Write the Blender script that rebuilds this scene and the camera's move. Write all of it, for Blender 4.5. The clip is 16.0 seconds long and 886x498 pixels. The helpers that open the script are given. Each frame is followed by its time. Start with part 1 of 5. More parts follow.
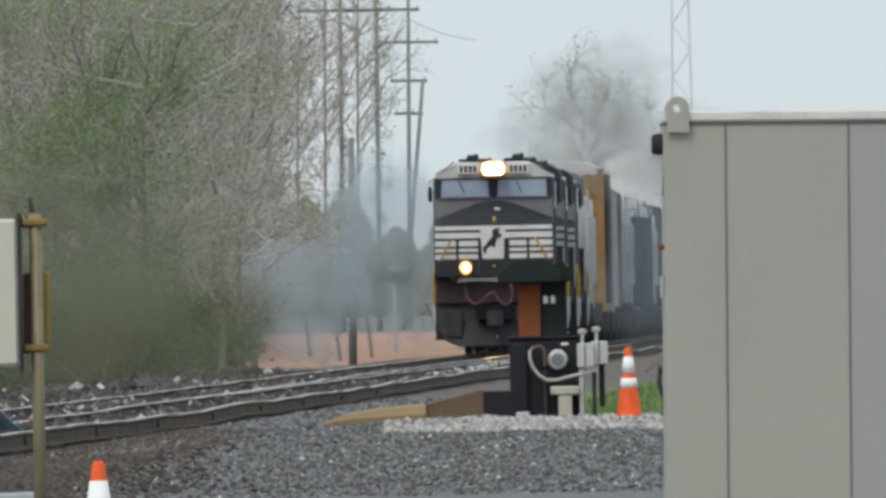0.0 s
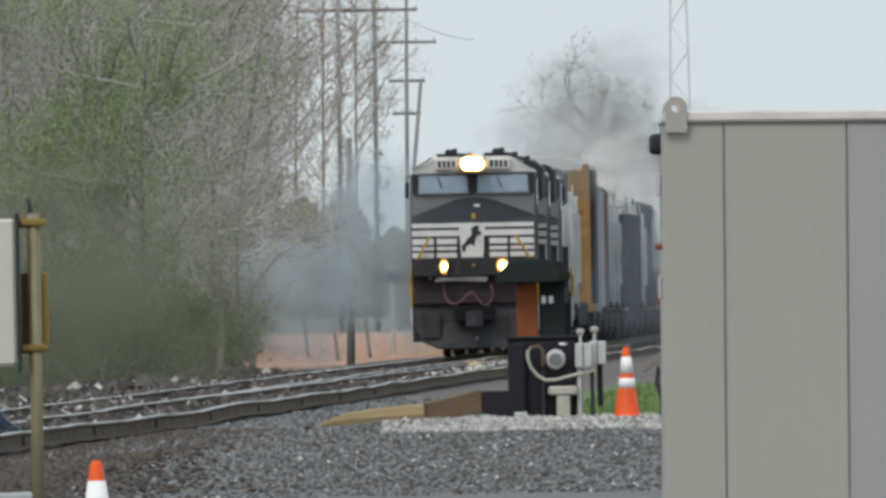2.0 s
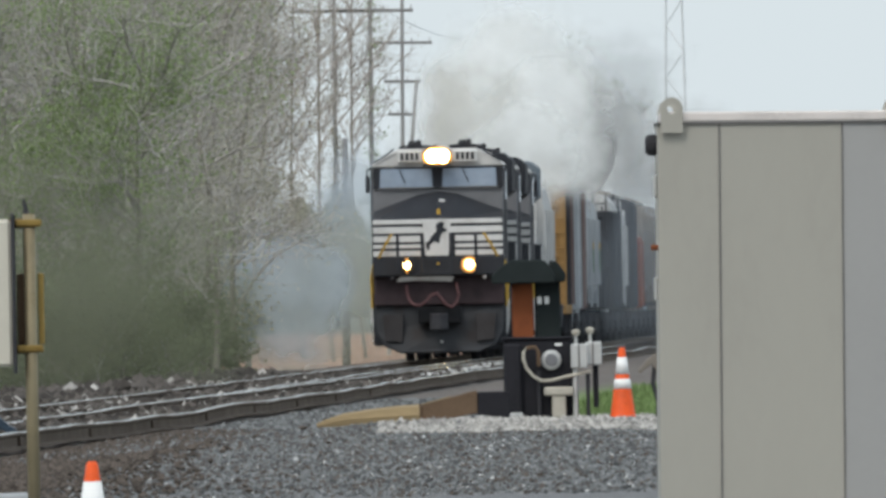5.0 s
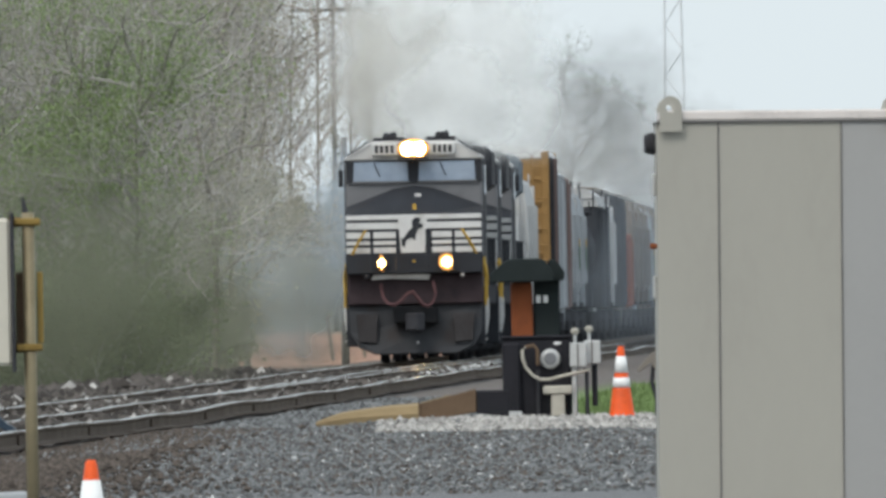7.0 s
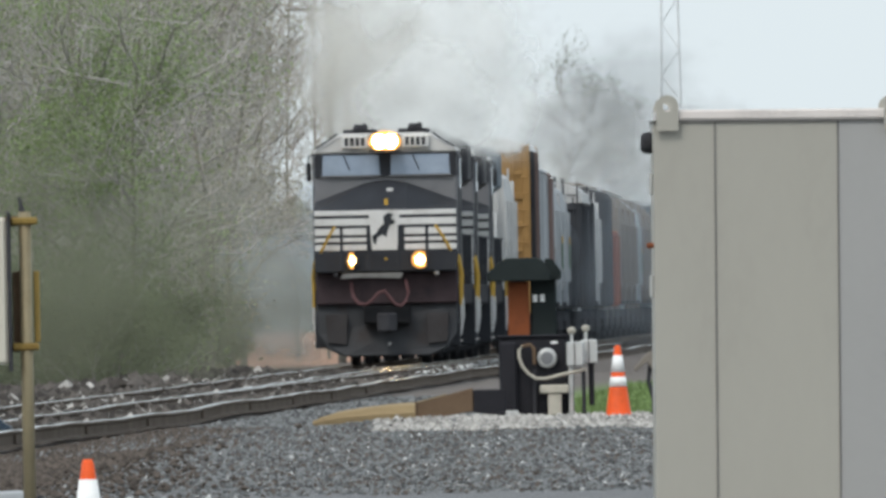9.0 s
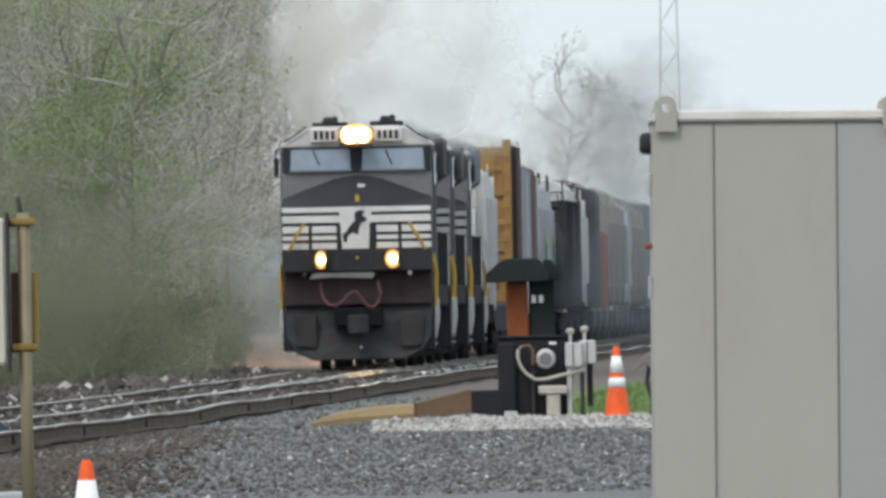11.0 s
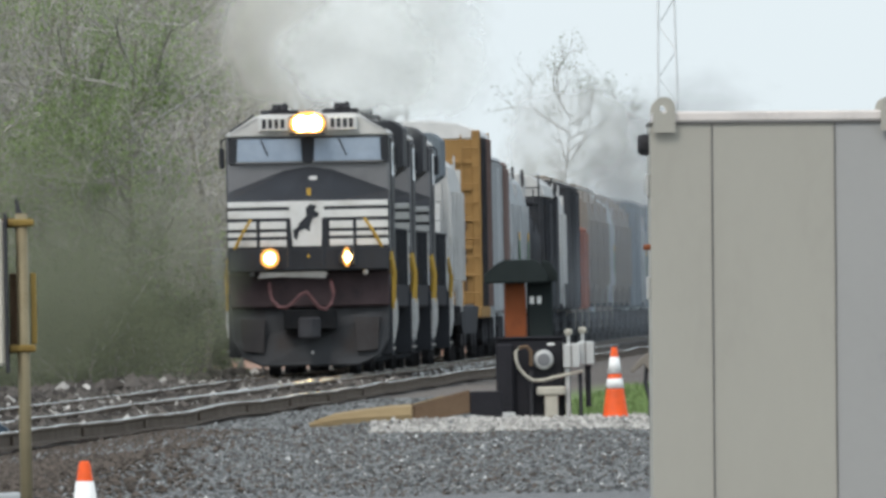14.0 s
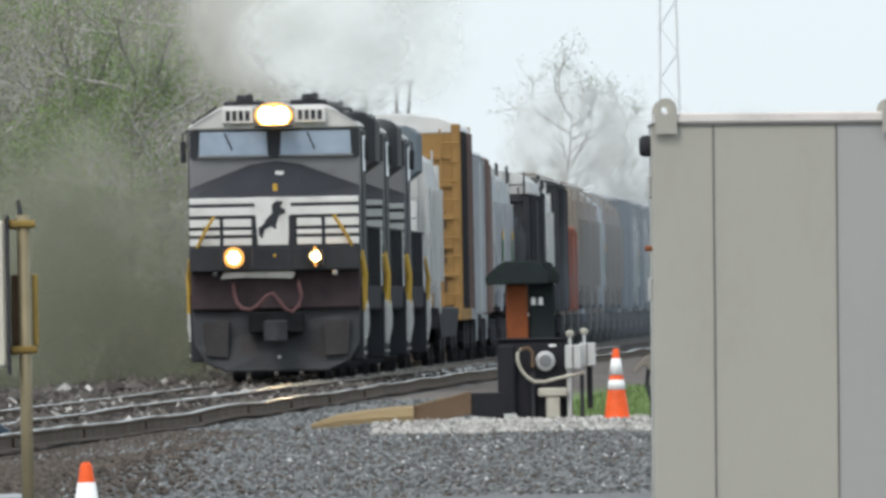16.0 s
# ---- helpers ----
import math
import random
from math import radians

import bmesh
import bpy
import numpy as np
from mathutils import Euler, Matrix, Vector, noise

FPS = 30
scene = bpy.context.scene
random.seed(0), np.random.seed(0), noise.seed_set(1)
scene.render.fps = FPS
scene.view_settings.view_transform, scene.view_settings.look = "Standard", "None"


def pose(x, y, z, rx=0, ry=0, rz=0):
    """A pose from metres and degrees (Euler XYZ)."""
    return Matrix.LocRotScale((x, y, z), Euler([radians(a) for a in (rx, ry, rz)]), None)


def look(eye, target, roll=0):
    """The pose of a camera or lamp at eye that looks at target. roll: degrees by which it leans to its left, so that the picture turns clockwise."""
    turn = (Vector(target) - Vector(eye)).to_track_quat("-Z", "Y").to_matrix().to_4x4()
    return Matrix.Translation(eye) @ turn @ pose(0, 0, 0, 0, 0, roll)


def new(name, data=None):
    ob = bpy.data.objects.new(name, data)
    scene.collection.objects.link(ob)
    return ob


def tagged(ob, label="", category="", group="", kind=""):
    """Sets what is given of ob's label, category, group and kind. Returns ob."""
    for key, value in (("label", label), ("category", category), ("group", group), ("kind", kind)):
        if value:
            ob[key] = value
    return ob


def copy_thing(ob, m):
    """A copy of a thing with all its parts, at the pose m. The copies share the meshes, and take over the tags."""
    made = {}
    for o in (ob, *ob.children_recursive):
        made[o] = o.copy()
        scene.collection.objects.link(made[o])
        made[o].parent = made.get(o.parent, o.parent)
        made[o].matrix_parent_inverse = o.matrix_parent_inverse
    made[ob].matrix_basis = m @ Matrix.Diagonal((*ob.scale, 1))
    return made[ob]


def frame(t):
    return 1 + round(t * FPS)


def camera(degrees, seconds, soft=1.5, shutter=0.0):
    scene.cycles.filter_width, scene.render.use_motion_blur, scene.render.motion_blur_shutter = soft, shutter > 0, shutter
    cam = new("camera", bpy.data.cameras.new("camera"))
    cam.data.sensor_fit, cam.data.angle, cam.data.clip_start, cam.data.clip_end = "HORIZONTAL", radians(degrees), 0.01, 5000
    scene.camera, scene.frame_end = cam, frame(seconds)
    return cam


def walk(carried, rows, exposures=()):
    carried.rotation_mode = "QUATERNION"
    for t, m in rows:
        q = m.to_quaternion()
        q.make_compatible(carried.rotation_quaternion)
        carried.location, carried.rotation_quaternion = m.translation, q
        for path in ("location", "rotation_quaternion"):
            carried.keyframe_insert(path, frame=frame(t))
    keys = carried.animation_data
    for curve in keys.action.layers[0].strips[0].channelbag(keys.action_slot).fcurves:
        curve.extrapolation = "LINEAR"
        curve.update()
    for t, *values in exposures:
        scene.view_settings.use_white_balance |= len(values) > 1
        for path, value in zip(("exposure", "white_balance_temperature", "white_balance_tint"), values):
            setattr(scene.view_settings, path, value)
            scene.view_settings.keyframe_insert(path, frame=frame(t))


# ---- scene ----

# World: metres, +Y away from the camera, z = 0 at the rail tops of the main track.
# ---- camera and walk ----
cam = camera(1.6803, 16.0, soft=3.3)
EYE = (0.0, 0.0, 1.3)
FAR = 534.6          # at this range 1 cm across is one unit of the pan table below
PITCH = 0.97
PAN = [(0, 0, 0), (0.5, 1.5, -2.5), (1, 1.8, -1.5), (1.5, 3, 0), (2, 3.4, 0), (2.5, 3.4, 0.3), (3, 5, 0.2), (3.5, 8.6, 1.5),
       (4, 9.4, 1.4), (5.2, 11.5, 1), (6.5, 13.6, 1.3), (7, 12.8, -1.2), (7.5, 13.8, -1), (8, 15.6, 1), (8.5, 17.8, 0), (9, 18.6, -2.8),
       (10.2, 20.2, -2), (11.5, 21.2, -1.4), (12, 20.2, -1.6), (12.5, 21.6, -2.4), (13, 24, -0.2), (13.5, 24.8, 0.8), (14, 24.4, 0.2),
       (14.5, 25.8, 1.4), (15, 24.8, 0.3), (15.5, 25.8, 1.2), (16, 21.6, 2.6)]
walk(cam, [(t, look(EYE, (0.01 * px, FAR, EYE[2] + PITCH + 0.01 * py), -1.1)) for t, px, py in PAN],
     [(0, 0.05), (4, 0.07), (6.5, 0.21), (9, 0.23), (12, 0.30), (15, 0.30), (16, 0.37)])

# ---- world and light ----
world = bpy.data.worlds.new("overcast")
scene.world = world
world.use_nodes = True
wn, wl = world.node_tree.nodes, world.node_tree.links
wn.clear()
sky = wn.new("ShaderNodeTexSky")
sky.sky_type, sky.sun_disc = "NISHITA", False
sky.sun_elevation, sky.sun_rotation = radians(48), radians(205)
sky.dust_density, sky.air_density = 4.0, 1.0
bg_sky, bg_cloud = wn.new("ShaderNodeBackground"), wn.new("ShaderNodeBackground")
bg_sky.inputs["Strength"].default_value = 0.05
bg_cloud.inputs["Color"].default_value = (0.695, 0.775, 0.815, 1)
bg_cloud.inputs["Strength"].default_value = 0.88
add, wout = wn.new("ShaderNodeAddShader"), wn.new("ShaderNodeOutputWorld")
wl.new(sky.outputs["Color"], bg_sky.inputs["Color"])
wl.new(bg_sky.outputs[0], add.inputs[0])
wl.new(bg_cloud.outputs[0], add.inputs[1])
wl.new(add.outputs[0], wout.inputs["Surface"])
sun = new("sun", bpy.data.lights.new("sun", "SUN"))
sun.data.energy, sun.data.angle, sun.data.color = 0.9, radians(14), (1, 0.96, 0.9)
sun.matrix_world = look((-30, -60, 75), (0, 0, 0))


# ---- materials ----
def mat(name, color, rough=0.7, metal=0.0, var=0.25, scale=3.0, fine=40.0, bump=0.15, tint=None, island=0.0, stretch=(1, 1, 1), spec=0.18, thin=0.0):
    """Principled surface whose colour drifts at two scales, with fine relief."""
    m = bpy.data.materials.new(name)
    m.use_nodes = True
    n, l = m.node_tree.nodes, m.node_tree.links
    p = n["Principled BSDF"]
    p.inputs["Roughness"].default_value, p.inputs["Metallic"].default_value = rough, metal
    p.inputs["Specular IOR Level"].default_value = spec
    tc, mp = n.new("ShaderNodeTexCoord"), n.new("ShaderNodeMapping")
    mp.inputs["Scale"].default_value = stretch
    l.new(tc.outputs["Object"], mp.inputs["Vector"])
    n1, n2 = n.new("ShaderNodeTexNoise"), n.new("ShaderNodeTexNoise")
    n1.inputs["Scale"].default_value, n1.inputs["Detail"].default_value = scale, 5
    n2.inputs["Scale"].default_value, n2.inputs["Detail"].default_value = fine, 3
    l.new(mp.outputs[0], n1.inputs["Vector"])
    l.new(mp.outputs[0], n2.inputs["Vector"])
    mixn = n.new("ShaderNodeMath")
    mixn.operation = "MULTIPLY_ADD"
    mixn.inputs[1].default_value = 0.35
    l.new(n2.outputs["Fac"], mixn.inputs[0])
    l.new(n1.outputs["Fac"], mixn.inputs[2])
    ramp = n.new("ShaderNodeValToRGB")
    e = ramp.color_ramp.elements
    t2 = tint or tuple(c * 0.75 for c in color)
    e[0].position, e[1].position = 0.42, 0.92
    e[0].color = tuple(max(0, c * (1 - var) * 0.5 + t * 0.5) for c, t in zip(color, t2)) + (1,)
    e[1].color = tuple(min(1, c * (1 + var * 0.6)) for c in color) + (1,)
    mid = e.new(0.62)
    mid.color = tuple(color) + (1,)
    l.new(mixn.outputs[0], ramp.inputs["Fac"])
    last = ramp.outputs["Color"]
    if island:
        geo, hsv = n.new("ShaderNodeNewGeometry"), n.new("ShaderNodeHueSaturation")
        mr = n.new("ShaderNodeMapRange")
        mr.inputs["To Min"].default_value, mr.inputs["To Max"].default_value = 1 - island, 1 + island
        l.new(geo.outputs["Random Per Island"], mr.inputs["Value"])
        l.new(mr.outputs[0], hsv.inputs["Value"])
        l.new(last, hsv.inputs["Color"])
        last = hsv.outputs["Color"]
    l.new(last, p.inputs["Base Color"])
    if bump:
        b = n.new("ShaderNodeBump")
        b.inputs["Strength"].default_value, b.inputs["Distance"].default_value = bump, 0.02
        l.new(n2.outputs["Fac"], b.inputs["Height"])
        l.new(b.outputs[0], p.inputs["Normal"])
    if thin:        # leaves let light through
        tl, mx = n.new("ShaderNodeBsdfTranslucent"), n.new("ShaderNodeMixShader")
        l.new(last, tl.inputs["Color"])
        mx.inputs[0].default_value = thin
        l.new(p.outputs[0], mx.inputs[1])
        l.new(tl.outputs[0], mx.inputs[2])
        l.new(mx.outputs[0], n["Material Output"].inputs["Surface"])
    return m


def glow(name, color, power):
    m = bpy.data.materials.new(name)
    m.use_nodes = True
    p = m.node_tree.nodes["Principled BSDF"]
    p.inputs["Base Color"].default_value = (0.08, 0.045, 0.02, 1)
    p.inputs["Emission Color"].default_value = (*color, 1)
    p.inputs["Emission Strength"].default_value = power
    return m


def smoke_mat(name, color, density, seed, floor=0.2, core=0.05):
    """Thin smoke and haze veils: how much a puff covers falls off from its axis and breaks up in wisps."""
    m = bpy.data.materials.new(name)
    m.use_nodes = True
    n, l = m.node_tree.nodes, m.node_tree.links
    n.remove(n["Principled BSDF"])
    tc, sep, comb = n.new("ShaderNodeTexCoord"), n.new("ShaderNodeSeparateXYZ"), n.new("ShaderNodeCombineXYZ")
    ln = n.new("ShaderNodeVectorMath")
    ln.operation = "LENGTH"
    l.new(tc.outputs["Object"], sep.inputs[0])
    l.new(sep.outputs["X"], comb.inputs["X"])
    l.new(sep.outputs["Z"], comb.inputs["Z"])
    l.new(comb.outputs[0], ln.inputs[0])
    fall = n.new("ShaderNodeMapRange")
    fall.interpolation_type = "SMOOTHERSTEP"
    fall.inputs["From Min"].default_value, fall.inputs["From Max"].default_value = core + 0.45, 1.27
    fall.inputs["To Min"].default_value, fall.inputs["To Max"].default_value = density, 0.0
    rag, edge = n.new("ShaderNodeTexNoise"), n.new("ShaderNodeMath")
    rag.noise_dimensions = "4D"
    rag.inputs["W"].default_value = seed + 11
    rag.inputs["Scale"].default_value, rag.inputs["Detail"].default_value = 1.9, 5
    l.new(tc.outputs["Object"], rag.inputs["Vector"])
    edge.operation = "MULTIPLY_ADD"         # the edge of the puff is ragged
    l.new(rag.outputs["Fac"], edge.inputs[0])
    edge.inputs[1].default_value = 0.9
    l.new(ln.outputs["Value"], edge.inputs[2])
    l.new(edge.outputs[0], fall.inputs["Value"])
    no, mr = n.new("ShaderNodeTexNoise"), n.new("ShaderNodeMapRange")
    no.noise_dimensions = "4D"
    no.inputs["W"].default_value = seed
    no.inputs["Scale"].default_value, no.inputs["Detail"].default_value = 1.3, 4
    l.new(tc.outputs["Object"], no.inputs["Vector"])
    mr.inputs["From Min"].default_value, mr.inputs["From Max"].default_value = floor, 0.75
    l.new(no.outputs["Fac"], mr.inputs["Value"])
    mu = n.new("ShaderNodeMath")
    mu.operation = "MULTIPLY"
    l.new(fall.outputs[0], mu.inputs[0])
    l.new(mr.outputs[0], mu.inputs[1])
    tr, df, mx = n.new("ShaderNodeBsdfTransparent"), n.new("ShaderNodeBsdfDiffuse"), n.new("ShaderNodeMixShader")
    df.inputs["Color"].default_value = (*color, 1)
    l.new(mu.outputs[0], mx.inputs[0])
    l.new(tr.outputs[0], mx.inputs[1])
    l.new(df.outputs[0], mx.inputs[2])
    l.new(mx.outputs[0], n["Material Output"].inputs["Surface"])
    return m


BLACK = mat("black_loco_paint", (0.034, 0.037, 0.043), 0.6, 0, 0.35, 1.2, 30, 0.05, (0.048, 0.047, 0.05), spec=0.08)
GRIME = mat("grimy_underframe", (0.045, 0.046, 0.051), 0.9, 0, 0.4, 2, 25, 0.3, (0.035, 0.03, 0.027), spec=0.03)
PLOW = mat("plow_steel", (0.042, 0.045, 0.05), 0.6, 0.1, 0.4, 1.6, 30, 0.2, (0.05, 0.038, 0.034))
SCUFFED = mat("scuffed_plow_plate", (0.046, 0.044, 0.046), 0.75, 0.1, 0.5, 2.2, 26, 0.2, (0.05, 0.042, 0.039))
POCKET = mat("shadowed_pocket_steel", (0.018, 0.019, 0.021), 0.9, 0, 0.3, 3, 30, 0.1, spec=0.03)
MAROON = mat("rusty_pilot", (0.041, 0.030, 0.034), 0.7, 0, 0.5, 3, 30, 0.2, (0.03, 0.03, 0.035))
NOSEGREY = mat("sheen_grey_paint", (0.165, 0.17, 0.18), 0.35, 0, 0.25, 1.5, 40, 0.05)
WHITE = mat("white_stripe_paint", (0.58, 0.59, 0.585), 0.45, 0, 0.22, 2.2, 40, 0.05, (0.42, 0.40, 0.36))
ROOFWHITE = mat("pale_cab_roof", (0.50, 0.50, 0.49), 0.5, 0, 0.25, 2, 30, 0.05, (0.3, 0.28, 0.26))
YELLOW = mat("yellow_handrail", (0.50, 0.32, 0.06), 0.6, 0, 0.25, 3, 40, 0.05)
RUBBER = mat("hose_rubber", (0.10, 0.052, 0.056), 0.7, 0, 0.4, 5, 50, 0.1)
STEEL = mat("worn_steel", (0.42, 0.41, 0.40), 0.35, 0.8, 0.3, 4, 60, 0.08, (0.3, 0.24, 0.2))
RAILTOP = mat("polished_rail_head", (0.40, 0.38, 0.36), 0.19, 0.9, 0.6, 0.35, 5, 0.25, (0.09, 0.08, 0.07))
RAILSIDE = mat("rusty_rail_web", (0.108, 0.088, 0.072), 0.9, 0, 0.5, 0.5, 12, 0.3, (0.12, 0.088, 0.068), spec=0.05)
TIE = mat("creosote_tie", (0.075, 0.062, 0.052), 0.9, 0, 0.5, 3, 25, 0.4, island=0.3)
LAMP = glow("headlight_glow", (1.0, 0.64, 0.26), 240)
DITCH = glow("ditch_light_glow", (1.0, 0.60, 0.22), 16)
# orange emission that draws the halo round a lamp, not a source itself
WARM = glow("lamp_halo_glow", (1.0, 0.45, 0.10), 1.1)
# opaque pane colour: blue and purple tones stand for the reflected sky
GLASS = mat("sky_toned_glass", (0.24, 0.30, 0.38), 0.12, 0, 0.35, 1.1, 9, 0.0, (0.33, 0.25, 0.33), spec=0.5)
BOXGREY = mat("container_paint", (0.350, 0.342, 0.303), 0.55, 0, 0.06, 1.1, 14, 0.03, (0.325, 0.315, 0.28), stretch=(1, 1, 0.4))
BOXROOF = mat("pale_roof_paint", (0.62, 0.58, 0.55), 0.5, 0, 0.12, 2, 30, 0.05)
BOXBLUE = mat("bluish_container_paint", (0.32, 0.322, 0.315), 0.55, 0, 0.06, 0.9, 14, 0.04, (0.275, 0.28, 0.285))
SEAM = mat("panel_seam_shadow_gap", (0.17, 0.165, 0.16), 0.8, 0, 0.2, 3, 30, 0.1)
POSTTAN = mat("galvanised_tan_post", (0.24, 0.205, 0.13), 0.5, 0.3, 0.3, 4, 50, 0.1, (0.22, 0.17, 0.09))
CLAMP = mat("yellow_chromate_clamp", (0.26, 0.18, 0.055), 0.45, 0.5, 0.3, 5, 50, 0.1, (0.2, 0.12, 0.04))
SIGNWHITE = mat("sign_case_paint", (0.50, 0.48, 0.41), 0.5, 0, 0.12, 3, 40, 0.05)
ORANGE = mat("orange_cone_plastic", (0.72, 0.10, 0.022), 0.5, 0, 0.2, 5, 60, 0.05, (0.5, 0.09, 0.03))
COLLAR = mat("reflective_white_collar", (0.78, 0.79, 0.78), 0.4, 0, 0.1, 8, 60, 0.03)
HEATER = mat("black_heater_enamel", (0.022, 0.022, 0.026), 0.6, 0, 0.4, 3, 40, 0.08, spec=0.08)
DUCT = mat("rust_brown_duct", (0.20, 0.062, 0.024), 0.8, 0, 0.35, 4, 40, 0.2, (0.13, 0.05, 0.03))
HOOD = mat("dark_green_hood", (0.022, 0.028, 0.028), 0.7, 0, 0.3, 3, 40, 0.1, spec=0.06)
GALV = mat("galvanised_case", (0.48, 0.49, 0.48), 0.45, 0.3, 0.2, 5, 60, 0.08)
HOSE = mat("pale_conduit", (0.42, 0.40, 0.34), 0.55, 0.1, 0.25, 8, 60, 0.1)
TIMBER = mat("weathered_tan_timber", (0.27, 0.205, 0.115), 0.85, 0, 0.35, 2.5, 30, 0.3, (0.22, 0.15, 0.08), stretch=(0.3, 1, 1))
RUSTBEAM = mat("rust_brown_beam", (0.125, 0.085, 0.055), 0.85, 0, 0.35, 3, 30, 0.25)
GRAVEL = mat("crushed_stone", (0.128, 0.134, 0.136), 0.9, 0, 0.35, 4, 30, 0.4, (0.10, 0.105, 0.11), island=0.6)
BROWNGRAVEL = mat("brown_stained_stone", (0.082, 0.069, 0.059), 0.95, 0, 0.35, 4, 30, 0.4, (0.072, 0.061, 0.053), island=0.45)
BALLAST = mat("oily_ballast", (0.07, 0.063, 0.057), 0.95, 0, 0.4, 2, 20, 0.4, (0.06, 0.055, 0.052), island=0.6)
CHIPS = mat("bright_stone_chips", (0.42, 0.43, 0.42), 0.8, 0, 0.2, 4, 30, 0.3, island=0.4)
PALEGRAVEL = mat("pale_limestone_chips", (0.33, 0.32, 0.30), 0.9, 0, 0.3, 4, 30, 0.4, island=0.4)
PLACARD = mat("green_placard", (0.09, 0.17, 0.09), 0.7, 0, 0.3, 2, 20, 0.05)
DARKBLUE = mat("dark_blue_tarpaulin", (0.02, 0.034, 0.05), 0.5, 0, 0.4, 5, 30, 0.2)
BARK = mat("grey_brown_bark", (0.20, 0.187, 0.16), 0.9, 0, 0.35, 1.5, 20, 0.3, (0.17, 0.16, 0.145))
TWIG = mat("bare_twigs", (0.37, 0.36, 0.335), 0.9, 0, 0.3, 0.5, 8, 0.0, (0.42, 0.40, 0.37), island=0.3)
BUD = mat("brown_spring_buds", (0.33, 0.325, 0.25), 0.9, 0, 0.3, 0.6, 6, 0.0, (0.33, 0.325, 0.235), island=0.4, thin=0.5)
LEAF = mat("young_green_leaves", (0.25, 0.325, 0.15), 0.7, 0, 0.35, 0.8, 8, 0.0, (0.25, 0.31, 0.10), island=0.4, thin=0.5)
DEEPLEAF = mat("evergreen_leaves", (0.185, 0.215, 0.125), 0.75, 0, 0.3, 0.25, 2, 0.0, (0.21, 0.215, 0.16), island=0.15, thin=0.5)
GRASSBLADE = mat("grass_blades", (0.13, 0.19, 0.075), 0.8, 0, 0.35, 0.8, 8, 0.0, island=0.4)
POLEWOOD = mat("weathered_pole_wood", (0.20, 0.20, 0.20), 0.9, 0, 0.3, 1.2, 20, 0.2, (0.16, 0.16, 0.165))
WIREGREY = mat("wire_grey", (0.6, 0.63, 0.65), 0.7, 0.0, 0.1, 1, 10, 0.0)
TANKWHITE = mat("white_car_paint", (0.48, 0.49, 0.485), 0.85, 0, 0.25, 0.5, 6, 0.05, (0.34, 0.33, 0.31), spec=0.05)
CARTONES = {
    "pale_grey": mat("pale_grey_car_paint", (0.36, 0.385, 0.40), 0.9, 0, 0.25, 0.5, 6, 0.08, (0.27, 0.26, 0.25), spec=0.04),
    "blue_grey": mat("blue_grey_car_paint", (0.15, 0.18, 0.205), 0.9, 0, 0.25, 0.5, 6, 0.08, (0.2, 0.22, 0.24), spec=0.04),
    "brown": mat("mineral_brown_car_paint", (0.17, 0.125, 0.115), 0.9, 0, 0.3, 0.5, 6, 0.08, (0.16, 0.11, 0.1), spec=0.04),
    "tan": mat("tan_car_paint", (0.20, 0.18, 0.155), 0.9, 0, 0.28, 0.5, 6, 0.08, (0.24, 0.2, 0.17), spec=0.04),
    "black": mat("black_car_paint", (0.046, 0.049, 0.055), 0.9, 0, 0.5, 0.9, 6, 0.08, (0.10, 0.095, 0.09), spec=0.04),
    "orange": mat("orange_car_paint", (0.24, 0.075, 0.042), 0.9, 0, 0.3, 0.5, 6, 0.08, (0.17, 0.08, 0.06), spec=0.04),
    "yellow": mat("yellow_rack_paint", (0.29, 0.18, 0.075), 0.9, 0, 0.3, 0.6, 6, 0.08, (0.2, 0.12, 0.06), spec=0.04),
    "white": TANKWHITE,
}


